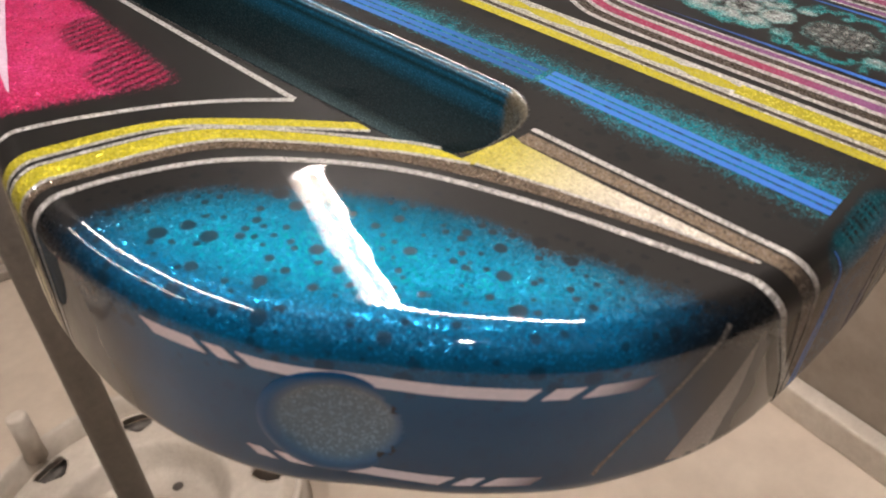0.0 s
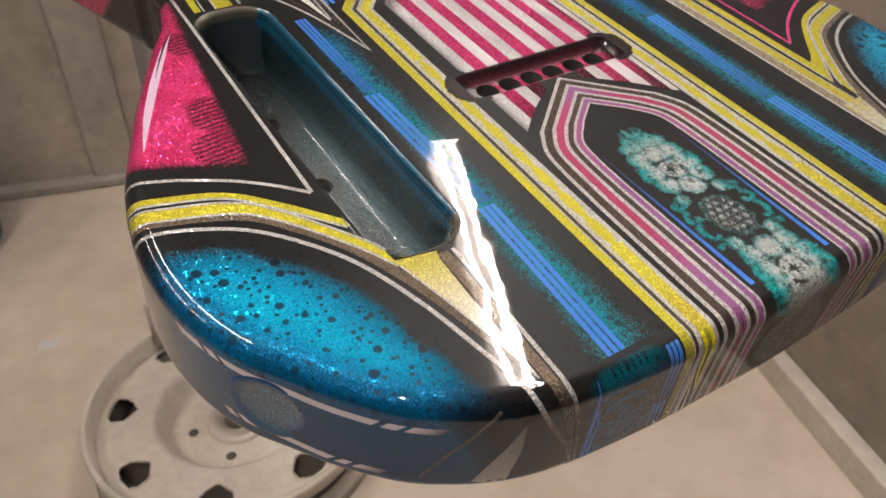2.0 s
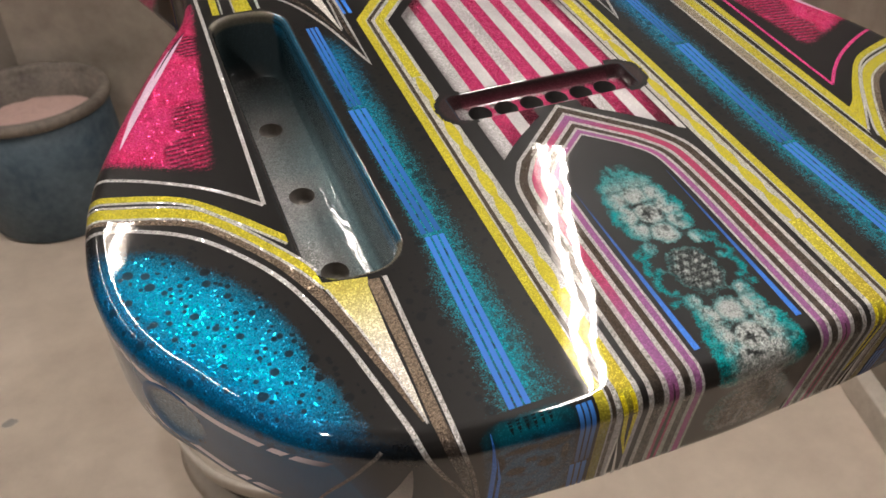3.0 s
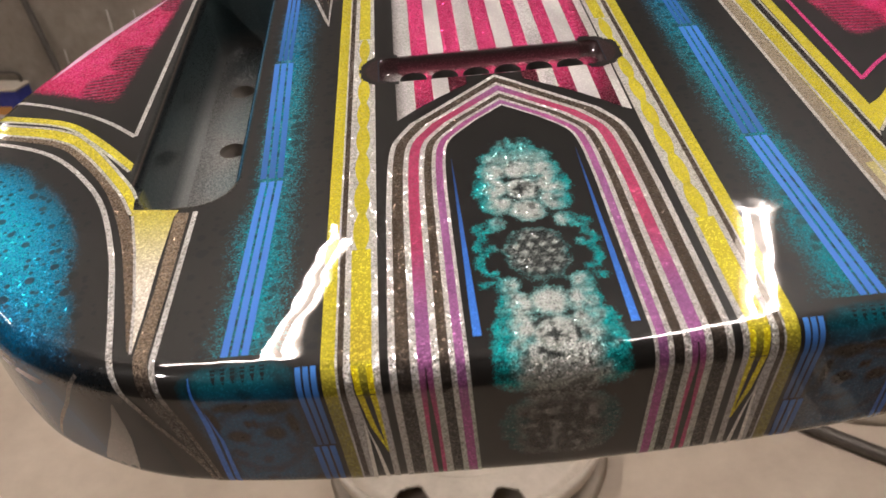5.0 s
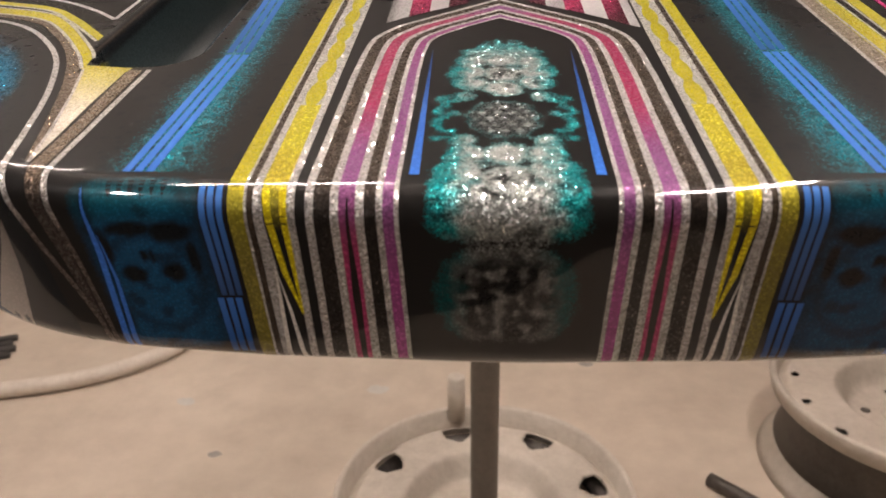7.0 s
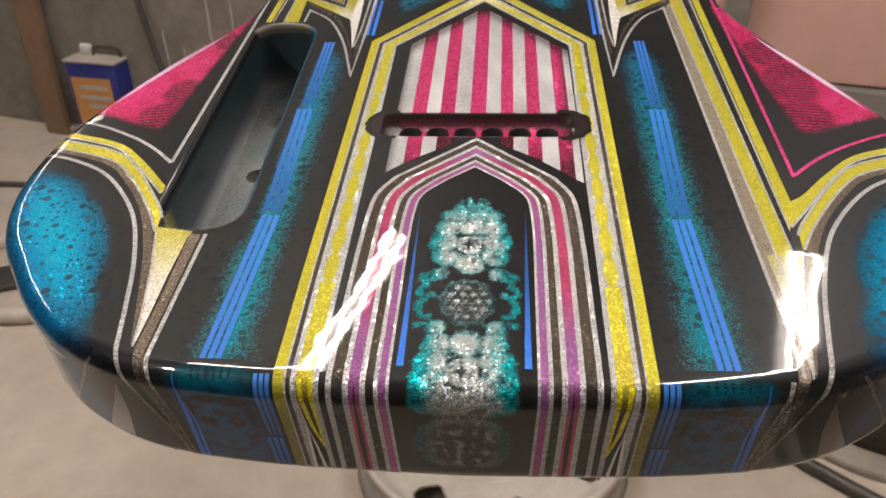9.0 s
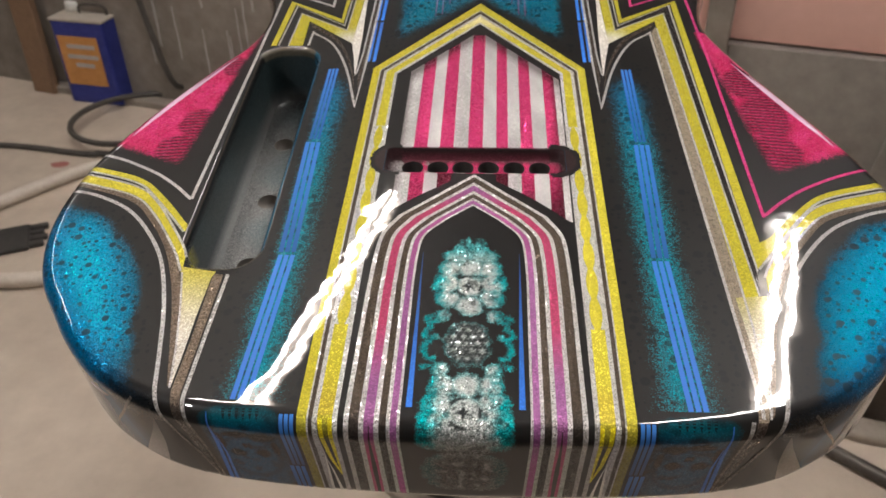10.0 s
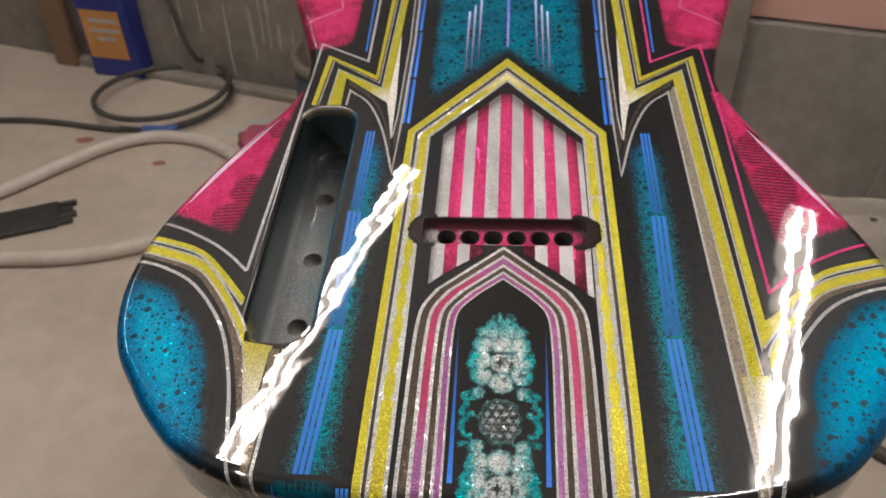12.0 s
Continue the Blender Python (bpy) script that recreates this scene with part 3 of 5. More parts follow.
PINK_AT = [(-25.4, -19.8), (-14.6, -9.0), (-3.0, 3.0), (8.6, 13.4), (18.6, 23.6), (29.5, 34.5)]


def slot_colour(x, y, z):
    stripe = (0.30, 0.02, 0.075) if any(a - 0.6 < x < b + 0.6 for a, b in PINK_AT) else (0.26, 0.245, 0.24)
    # Ends and far wall dark: the slot's shade is put into their colour.
    if abs(x) > 30.5:
        return (0.03, 0.013, 0.015)
    if y > 147.5 and z > 0.02:
        return blend((0.018, 0.009, 0.010), (0.07, 0.016, 0.024), ss(0.6, 3.4, z))
    return stripe


routed("bridge_slot", SLOT, [(0, 0), (0.35, 0.07), (0.8, 0.35), (1.3, 0.9), (1.9, 1.8), (2.5, 2.8), (3.1, 3.5), (3.8, 3.9)], slot_colour, "shallow scooped slot with a row of string holes", [(-25.4 + 10.3 * k, 144.6) for k in range(6)], 4.35)


# ---------------------------------------------------------------- the painted design, in millimetres of the face
def flip(line, s, dx=0.0, dy=0.0):
    return [((x + dx) * s, y + dy) for x, y in line]


def wander(x, y, scale, seed=0.0):
    return noise.noise(Vector((x * scale, y * scale, seed)))


# sprayed fields first
WHITE3 = [(-156.1, 122.9), (-146, 120), (-132.9, 113.1), (-121.7, 102), (-111.3, 86.4), (-103.8, 66), (-99.3, 47.2), (-96, 31)]
CURVE = smooth_line([(-200, 131.5), (-167, 125.2)] + WHITE3 + [(-93, 15), (-86, -6), (-84, -14)], 10)


def bout_field(s):
    def field(x, y):
        x = x * s
        d = np.min(np.hypot(CURVE[:, 0] - x, CURVE[:, 1] - y))
        k = int(np.argmin(np.hypot(CURVE[:, 0] - x, CURVE[:, 1] - y)))
        j = min(k + 1, len(CURVE) - 1)
        t = CURVE[j] - CURVE[max(k - 1, 0)]
        if t[0] * (y - CURVE[k][1]) - t[1] * (x - CURVE[k][0]) > 0:
            return (0, DEEP, 0, 0)
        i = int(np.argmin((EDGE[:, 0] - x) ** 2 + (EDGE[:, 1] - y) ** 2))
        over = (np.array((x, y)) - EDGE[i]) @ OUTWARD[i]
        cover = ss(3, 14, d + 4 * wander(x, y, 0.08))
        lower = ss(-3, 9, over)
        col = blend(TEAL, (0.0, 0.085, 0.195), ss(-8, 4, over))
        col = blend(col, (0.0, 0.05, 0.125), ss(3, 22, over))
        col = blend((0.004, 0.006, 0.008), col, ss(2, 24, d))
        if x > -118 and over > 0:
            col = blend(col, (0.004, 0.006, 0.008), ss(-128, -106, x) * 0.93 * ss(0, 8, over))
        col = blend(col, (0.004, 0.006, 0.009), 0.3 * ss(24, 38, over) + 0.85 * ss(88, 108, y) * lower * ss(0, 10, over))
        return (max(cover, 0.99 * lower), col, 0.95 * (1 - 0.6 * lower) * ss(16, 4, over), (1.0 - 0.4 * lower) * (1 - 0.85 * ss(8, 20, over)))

    return field


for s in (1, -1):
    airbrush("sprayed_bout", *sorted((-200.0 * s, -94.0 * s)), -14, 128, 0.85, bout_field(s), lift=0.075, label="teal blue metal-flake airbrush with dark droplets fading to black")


def lane_field(s):
    def field(x, y):
        u = x * s - 66.0
        w = 9.0 + 2.0 * wander(x, y, 0.07, 3.0)
        c = (0.62 * math.exp(-((u / w) ** 2) * 1.1) + 0.38 * math.exp(-((u / 13.0) ** 2))) * ss(222, 190, y) * ss(25.0, 34, y)
        if 12 < y <= 36:
            c = max(c, 0.8 * math.exp(-((u / 13) ** 2)) * ss(8, 24, y))
        if s < 0 and y > 70:
            c *= 1 - 0.5 * ss(68.0, 73.0, x * s) * ss(70, 84, y)
        return (c * 0.72, blend((0.0, 0.22, 0.28), (0.0, 0.16, 0.30), ss(120, 200, y)), 1.0, 0.8)

    return field


for s in (1, -1):
    airbrush("sprayed_lane", *sorted((49.0 * s, 84.0 * s) if s > 0 else (-74.2, -51.0)), 25, 224, 1.1, lane_field(s), lift=0.06, label="teal flake airbrushed lane fading to black")
airbrush("sprayed_lane", -83, -74.2, 25, 80.6, 1.1, lane_field(-1), lift=0.06)


def side_face_field(s):
    """Blue airbrush on the tail's side with dark round sockets and tooth marks."""
    def field(x, y):
        u = x * s + (-68.5)
        c = math.exp(-((u / 12.0) ** 2) ** 2) * ss(28, 21, y) * ss(-16, -10, y)
        dark = 0.0
        for ex, ey, rx, ry in ((-4.6, 5.2, 2.5, 2.1), (4.2, 5.0, 2.6, 2.1), (-0.9, 9.0, 0.7, 1.4), (0.8, 9.0, 0.7, 1.4), (-6, 14.0, 4.5, 2.2), (2, 15.0, 4.6, 1.6), (8.5, 11.0, 1.5, 4.0), (-9.5, 8.0, 1.2, 4.0)):
            dark = max(dark, ss(1.35, 0.75, math.hypot((u - ex) / rx, (y - ey) / ry) + 0.25 * wander(x, y, 0.5, 3.0)))
        dark = max(dark, 0.45 * ss(1.6, 0.4, abs(math.hypot(u / 9.5, (y - 3.0) / 11.0) - 1.0) * 9.0), 0.6 * ss(0.05, 0.45, wander(x, y, 0.3, 7.0)))
        return (0.99 * ss(0.0, 0.5, c), blend((0.004, 0.006, 0.008), blend((0.004, 0.06, 0.14), (0.0, 0.075, 0.10), ss(14, 23, y)), c * (1 - dark)), 0.25, 0)

    return field


for s in (1, -1):
    airbrush("sprayed_side", *sorted((54.0 * s, 85.0 * s)), -16, 28, 0.7, side_face_field(s), lift=0.08, label="dark blue airbrushed shapes on the side")
    for k in range(6):
        x = (62.5 + 2.1 * k) * s
        loft("tooth_mark", [(x - 0.5, 24.6), (x - 0.4, 22.6), (x, 20.6 + 0.8 * (k % 2))], [(x + 0.6, 24.6), (x + 0.5, 22.6), (x + 0.1, 20.6)], (0.004, 0.006, 0.008), 0.09, 0.1)


LACE_BLOBS = [(0, 76, 5.2), (0, 85, 4.8), (0, 67.3, 4.6), (8, 77, 4.8), (7, 84, 4.2), (7.5, 70.3, 4.2), (3, 91.5, 4.5), (6.5, 90, 3.2), (1.5, 97.0, 4.0), (0, 25, 6.0), (0, 35, 4.6), (8.5, 27.5, 5.2), (7.5, 34.5, 4.2), (10, 21.5, 4.6), (4, 17, 7.0), (9, 16, 5.5), (0, 13, 9.0), (8.5, 62.5, 2.3), (8.4, 40.8, 2.6)]
LACE_SCROLLS = [((13.8, 61.0), (8.4, 64.0)), ((12.2, 57.5), (10.6, 60.0)), ((13.9, 47.5), (10.6, 53.5)), ((13.6, 41.5), (9.2, 42.2)), ((11.0, 45.0), (13.4, 47.0)), ((12.6, 53.0), (13.6, 56.0))]


def lace_field(x, y):
    """Silver rosettes on teal: two flowers, a dark disc of little stars between them, scrolls beside it, a dim disc on the side."""
    ax = abs(x)
    wob = 0.9 * wander(x, y, 0.35, 1.0) + 0.6 * wander(x, y, 0.9, 2.0)
    near = sorted(math.hypot(ax - bx, y - by) - br for bx, by, br in LACE_BLOBS)
    seam = ss(1.3, 0.3, near[1] - near[0] + 0.5 * wob) * ss(-4.0, -1.0, near[0])
    d = near[0] + wob
    for (x0, y0), (x1, y1) in LACE_SCROLLS:
        t = min(1.0, max(0.0, ((ax - x0) * (x1 - x0) + (y - y0) * (y1 - y0)) / ((x1 - x0) ** 2 + (y1 - y0) ** 2)))
        bow = 1.3 * math.sin(math.pi * t)
        d = min(d, math.hypot(ax - x0 - t * (x1 - x0) - bow, y - y0 - t * (y1 - y0)) - 1.0 + 0.5 * wob)
    disc = math.hypot(x, (y - 51) * 0.86)
    d = min(d, disc - 7.6 + 1.4 * wob)
    cover = ss(2.4, -1.9, d) * ss(104, 93, y + 4 * wander(x, y, 0.5, 4.0))
    silver = ss(12.0, 5.0, ax + 3.0 * wob) * ss(1.5, -2.5, d) * (1 - 0.85 * ss(84, 95, y))
    col = blend((0.0, 0.24, 0.25), (0.40, 0.43, 0.41), silver)
    dark = 0.0
    for cy, r in ((76, 4.4), (25, 5.0)):
        rr, a = math.hypot(x + 0.6, y - cy), math.atan2(y - cy, x)
        dark = max(dark, ss(2.0, 1.2, rr * (1 + 0.3 * math.cos(5 * a))), ss(0.9, 0.35, abs(rr - r + 0.4 * wob)) * ss(-0.1, 0.4, math.cos(a * 3.0 + cy) + 0.5 * wob), 0.7 * ss(0.6, 0.2, abs(rr - r * 0.62)) * ss(0.1, 0.6, math.cos(a * 7.0)))
    dark = max(dark, 0.75 * ss(0.2, 0.55, wander(x, y, 0.34, 9.0) + 0.3 * wander(x, y, 0.9, 5.0)) * ss(1.0, -1.5, d))
    dark = max(dark, 0.4 * seam * ss(-0.5, 0.2, wander(x, y, 0.25, 21.0)), 0.8 * ss(0.28, 0.52, wander(x, y, 0.75, 17.0)) * ss(1.0, -1.0, d))
    dark = max(dark, 0.8 * ss(86, 96, y) * ss(0.0, 0.4, wander(x * 2.2, y * 0.8, 0.3, 33.0)))
    if disc < 8.6:
        row = round((y - 51) / 2.9)
        u = (x + 1.55 * (row % 2)) / 3.1
        px, py = (u - round(u)) * 3.1, y - 51 - 2.9 * row
        star = ss(0.1, 0.5, 0.5 + wander(x, y, 0.5, 15.0)) * ss(1.3, 0.35, math.hypot(px, py) * (1 + 0.4 * math.cos(6 * math.atan2(py, px))))
        dark = max(dark * 0.3, (1 - star * 0.8) * ss(8.7, 6.9, disc + wob))
    col = blend(col, (0.010, 0.013, 0.014), dark * 0.95)
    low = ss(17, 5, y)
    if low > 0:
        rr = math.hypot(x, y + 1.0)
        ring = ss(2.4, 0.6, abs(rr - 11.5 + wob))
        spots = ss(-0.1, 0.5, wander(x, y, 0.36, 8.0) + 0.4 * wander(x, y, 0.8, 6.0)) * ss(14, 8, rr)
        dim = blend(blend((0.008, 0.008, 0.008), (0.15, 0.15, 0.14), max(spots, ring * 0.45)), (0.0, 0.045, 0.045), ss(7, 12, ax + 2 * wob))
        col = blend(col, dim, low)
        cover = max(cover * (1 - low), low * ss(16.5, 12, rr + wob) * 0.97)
    return (cover * ss(-14, -9, y), col, 1.0 - 0.45 * low, 0)


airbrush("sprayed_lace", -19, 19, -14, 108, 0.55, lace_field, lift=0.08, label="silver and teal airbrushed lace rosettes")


def neck_field(x, y):
    c = ss(46, 36, abs(x)) * ss(0, 26, y - (262 - 1.05 * abs(x)) - 6) * (0.85 + 0.3 * wander(x, y, 0.06))
    return (c, blend((0.0, 0.09, 0.16), (0.0, 0.14, 0.21), ss(-0.4, 0.4, wander(x, y, 0.09))), 0.9, 1.0)


airbrush("sprayed_neck_end", -47, 47, 215, 440, 1.6, neck_field, label="teal blue airbrushed field with dark droplets")


COMBS = {-1: [(119.5, 169, 8.5, 10.0), (124, 150, 9.0, 10.5), (114.0, 214, 6.0, 8.0)], 1: [(121, 150, 10.0, 14.0), (122, 176, 9.5, 17.0), (117.5, 202, 8.0, 12.0)]}


def wing_field(s, upper):
    """Pink flake with dark combed strokes towards its inner edge."""
    def field(x, y):
        u = x * s
        if upper:
            c = ss(84, 92, u) * ss(279, 289, y - 0.32 * (u - 105) * (1 if u > 105 else -1))
            comb = ss(0.1, 0.4, wander(x, y, 0.07, 11.0)) * 0.6
        else:
            inner = (117.5 if s < 0 else 113.5) + (y - 139) * (-0.115)
            c = ss(-1.5, 7, u - inner) * ss(130 + 0.42 * (u - 110), 142 + 0.42 * (u - 110), y)
            comb = 0.0
            for cx, cy, rx, ry in COMBS[s]:
                comb = max(comb, ss(1.2, 0.85, math.hypot((u - cx) / rx, (y - cy) / ry) + 0.15 * wander(x, y, 0.2, 4.0)))
            comb *= 0.42 + 0.58 * ss(-0.5, 0.3, math.sin(y * 2.9 + 0.35 * u + 0.6 * wander(x, y, 0.1, 8.0)))
            comb = max(comb, 0.35 * ss(0.25, 0.5, wander(x, y, 0.5, 12.0)))
        col = blend((0.50, 0.02, 0.10), (0.62, 0.035, 0.15), ss(-0.3, 0.4, wander(x, y, 0.12, 2.0)))
        return (c, blend(col, (0.03, 0.006, 0.010), comb * 0.9), 0.85, 0.12)

    return field


for s in (-1, 1):
    airbrush("sprayed_wing", *sorted((104.0 * s, 172.0 * s)), 126, 246, 0.55, wing_field(s, False), label="pink metal-flake panel with dark combed strokes")
    airbrush("sprayed_horn", *sorted((82.0 * s, 165.0 * s)), 270, 430, 1.6, wing_field(s, True), label="pink metal-flake panel with dark mottling")


# the striped window under the roof
def flag_stripes():
    xs_pink = PINK_AT
    def roof(x):
        return 250.0 - abs(x) * 1.17
    edge = [-31.2] + [v for p in xs_pink for v in p] + [37.0]
    for k in range(len(edge) - 1):
        a, b = edge[k], edge[k + 1]
        pink = k % 2 == 1
        for y0, y1 in ((153.5, None), (None, 136.65)):
            xa, xb = a, b
            if y1 is None:
                ta, tb = min(roof(xa), 248), min(roof(xb), 248)
                pa = [(xa, y0), (xa * 0.99, ta - 3)]
                pb = [(xb, y0), (xb * 0.99, tb - 3)]
            else:
                def arch_top(x):
                    return max(108.0 if abs(x) > 33 else 0, 137.5 - 0.72 * abs(x) - (0.011 * max(0, abs(x) - 18) ** 2) * 1.0)
                ya, yb = arch_top(xa) + 0.8, arch_top(xb) + 0.8
                if max(ya, yb) > 134.4:
                    continue
                pa, pb = [(xa, y1), (xa, ya)], [(xb, y1), (xb, yb)]
            if pink:
                def colour(x, y):
                    f = ss(248 - abs(x) * 1.17, 232 - abs(x) * 1.17, y) * ss(36.5, 30.0, x)
                    if y < 139:
                        f *= 0.75 * ss(108, 136, y + 6 * wander(x, y, 0.2, 3.0)) if k in (1, 5, 9, 11) else 0.06
                    return blend((0.05, 0.006, 0.012), (0.45, 0.03, 0.115), max(f, 0.06))
                loft("flag_stripe", pa, pb, colour, 0.09, 0.9, across=3, label="" if k > 1 else "pink flake stripe")
            else:
                def colour(x, y):
                    f = ss(248 - abs(x) * 1.17, 234 - abs(x) * 1.17, y) * ss(-31.5, -28.5, x)
                    sh = 0.76 + 0.26 * wander(x, y * 0.55 + 0.5 * x, 0.10, 14.0)
                    return blend((0.05, 0.04, 0.04), (0.50 * sh, 0.48 * sh, 0.47 * sh), max(f, 0.25))
                loft("flag_stripe", pa, pb, colour, 0.09, 0.10 if k % 4 else 0.5, across=4, label="" if k > 0 else "grey pearl stripe")


flag_stripes()



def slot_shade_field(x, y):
    """Dark pooled lacquer round the slot; over its ends it paints the recess's shade."""
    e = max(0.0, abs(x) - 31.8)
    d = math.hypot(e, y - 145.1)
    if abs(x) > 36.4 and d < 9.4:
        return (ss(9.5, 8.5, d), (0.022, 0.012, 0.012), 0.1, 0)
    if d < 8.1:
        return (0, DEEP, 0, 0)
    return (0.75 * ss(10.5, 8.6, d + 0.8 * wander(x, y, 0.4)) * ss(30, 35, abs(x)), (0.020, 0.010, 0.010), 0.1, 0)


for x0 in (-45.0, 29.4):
    airbrush("slot_shade", x0, x0 + 15.6, 133.5, 157.5, 0.6, slot_shade_field, lift=0.17, label="dark pooled lacquer painted flat as the slot's shaded end")

# the house-shaped yellow frame
for s in (-1, 1):
    def house(x_t, x_s, y_s, y_a, low=DOWN):
        return flip([(x_t, low), (x_t, 60), (x_s, y_s), (0, y_a)], s)

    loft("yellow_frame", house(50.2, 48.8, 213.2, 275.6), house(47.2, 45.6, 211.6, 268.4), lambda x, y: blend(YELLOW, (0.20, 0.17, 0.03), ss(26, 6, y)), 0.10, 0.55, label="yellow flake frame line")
    loft("silver_line", house(47.2, 45.6, 211.6, 268.4), house(46.7, 45.1, 211.3, 267.4), SILVER, 0.12, 1.0)
    loft("brown_line", house(46.7, 45.1, 211.3, 267.4), house(45.4, 43.6, 210.8, 264.2), BROWN, 0.10, 0.7)
    loft("silver_line", house(45.4, 43.6, 210.8, 264.2), house(44.0, 42.2, 210.2, 262.0), SILVER, 0.12, 1.0)

    def frame_yellow(x, y):
        c = blend(YELLOW, (0.30, 0.22, 0.02), ss(40, 30, y) * 0.5)
        return blend(c, (0.60, 0.54, 0.30), ss(240, 262, y) * 0.8)

    wide = lambda y: (44.0 - 1.8 * max(0, y - 60) / 150.2, 39.4 - 0.8 * max(0, y - 60) / 150.2)
    loft("yellow_frame", flip([(44.0, 23), (44.0, 58)], s), flip([(39.4, 23), (39.4, 58)], s), frame_yellow, 0.10, 0.4, across=3)
    loft("yellow_frame", flip([(wide(168)[0], 168), (42.2, 210.2), (0, 262.0)], s), flip([(wide(168)[1], 168), (38.6, 209.4), (0, 256.0)], s), frame_yellow, 0.10, 0.4, across=3)
    loft("silver_band", flip([(44.0, 58), (wide(168)[0], 168)], s), flip([(39.4, 58), (wide(168)[1], 168)], s), (0.47, 0.45, 0.40), 0.10, 0.9, across=3)
    # yellow lozenges in a chain along the silver band
    for k in range(8):
        y0, y1 = 57.0 + 13.6 * k, 72.5 + 13.6 * k
        line = [(0.3, 0.0), (0.8, 0.28), (0.92, 0.5), (0.8, 0.72), (0.3, 1.0)]
        mid = lambda v, side: ((sum(wide(y0 + (y1 - y0) * v)) + side * (wide(y0)[0] - wide(y0)[1])) / 2, y0 + (y1 - y0) * v)
        loft("yellow_lozenge", flip([mid(v, w) for w, v in line], s), flip([mid(v, -w) for w, v in line], s), YELLOW, 0.13, 0.45, across=2)
    # on the side it splits into a yellow blade with a white blade below
    loft("yellow_shade", flip([(43.9, 23), (43.0, 14)], s), flip([(39.5, 23), (39.5, 14)], s), YELLOW, 0.12, 0.4, end=(0.02, 0.016, 0.01), across=3)
    loft("yellow_blade", flip([(44.0, 22), (42.2, 5), (39.6, -5.0)], s), flip([(42.6, 22), (41.0, 5), (39.3, -5.0)], s), (0.62, 0.50, 0.01), 0.14, 0.4)
    loft("yellow_blade", flip([(40.8, 22), (40.4, 12), (39.6, -5.0)], s), flip([(39.4, 22), (39.2, 12), (39.3, -5.0)], s), (0.62, 0.50, 0.01), 0.14, 0.4)
    loft("silver_blade", flip([(45.6, 22), (45.3, 5), (44.9, DOWN)], s), flip([(44.1, 22), (42.9, 5), (43.6, DOWN)], s), SILVER, 0.12, 1.0)
    loft("white_blade", flip([(43.4, 6.0), (44.0, -4), (44.5, DOWN)], s), flip([(43.3, 6.0), (43.2, -4), (43.4, DOWN)], s), (0.66, 0.63, 0.58), 0.15, 0.2)
    loft("white_blade", flip([(43.2, 5.5), (42.2, -4), (41.3, DOWN)], s), flip([(43.1, 5.0), (41.6, -4), (40.2, DOWN)], s), (0.66, 0.63, 0.58), 0.15, 0.2)
    loft("silver_line", house(39.4, 38.6, 209.4, 256.0), house(37.9, 37.3, 208.6, 254.2), SILVER, 0.12, 1.0)

# the arch: nine bands between an inner and an outer line
ARCH_IN = [(19.3, DOWN), (19.3, 30), (19.3, 78), (18.6, 93), (16.6, 101.5), (9.2, 109.8), (0, 117.4)]
ARCH_OUT = [(36.2, DOWN), (36.0, 30), (35.4, 72), (34.6, 91), (33.0, 102), (27.8, 111.5), (0, 136.0)]


def round_arch(line):
    low, high = np.array(line[:3], float), smooth_line([line[2], line[3], line[4], line[5]], 6)
    return np.concatenate([low[:2], high, np.array([line[6]], float)])


AI, AO = round_arch(ARCH_IN), round_arch(ARCH_OUT)
BANDS = [(0.0, 0.05, "silver"), (0.05, 0.17, "purple"), (0.17, 0.24, "silver"), (0.24, 0.37, "brown"), (0.37, 0.46, "silver"), (0.46, 0.64, "pink"), (0.64, 0.73, "silver"), (0.73, 0.91, "brown"), (0.91, 1.0, "silver")]
for s in (-1, 1):
    for k0, k1, kind in BANDS:
        a = (AI + (AO - AI) * k0) * (s, 1)
        b = (AI + (AO - AI) * k1) * (s, 1)
        if kind == "silver":
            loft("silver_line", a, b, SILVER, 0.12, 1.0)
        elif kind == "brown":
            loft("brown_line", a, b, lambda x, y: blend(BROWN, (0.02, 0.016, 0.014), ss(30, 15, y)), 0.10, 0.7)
        elif kind == "purple":
            loft("purple_line", a, b, lambda x, y: blend(blend(PURPLE, (0.28, 0.05, 0.16), ss(70, 105, y) * ss(119, 108, y) * 0.6), (0.33, 0.07, 0.23), ss(20, 0, y)), 0.10, 0.45)
        else:
            loft("pink_line", a, b, lambda x, y: blend(blend(PINK, PURPLE, max(ss(62, 32, y) * ss(4, 24, y), ss(114, 128, y))), (0.38, 0.045, 0.13), ss(18, 4, y)), 0.10, 0.45, across=3)
            mid = lambda k: (AI[0] + (AO[0] - AI[0]) * k)[0] * s
            loft("dark_blade", [(mid(0.535), 20), (mid(0.50), 0), (mid(0.515), DOWN)], [(mid(0.55), 20), (mid(0.59), 0), (mid(0.575), DOWN)], (0.02, 0.012, 0.012), 0.14, 0.1)
    loft("blue_sliver", flip([(17.2, 92), (17.9, 26.5)], s), flip([(17.0, 92), (16.0, 26.5)], s), (0.012, 0.03, 0.09), 0.12, 0.15, end=BLUE, label="blue tapering sliver")


# blue triple pinstripes down both lanes, three lengths each
def triple(name, x0, x1, y0, y1, s, c0=(0.04, 0.15, 0.48), c1=(0.015, 0.075, 0.24), lean=0.0):
    w = (x1 - x0) / 3.8
    for k in range(3):
        a = x0 + k * w * 1.4
        loft(name, flip([(a, y0), (a + lean, y1)], s), flip([(a + w, y0), (a + w + lean, y1)], s), c0, 0.13, 0.0, end=c1)


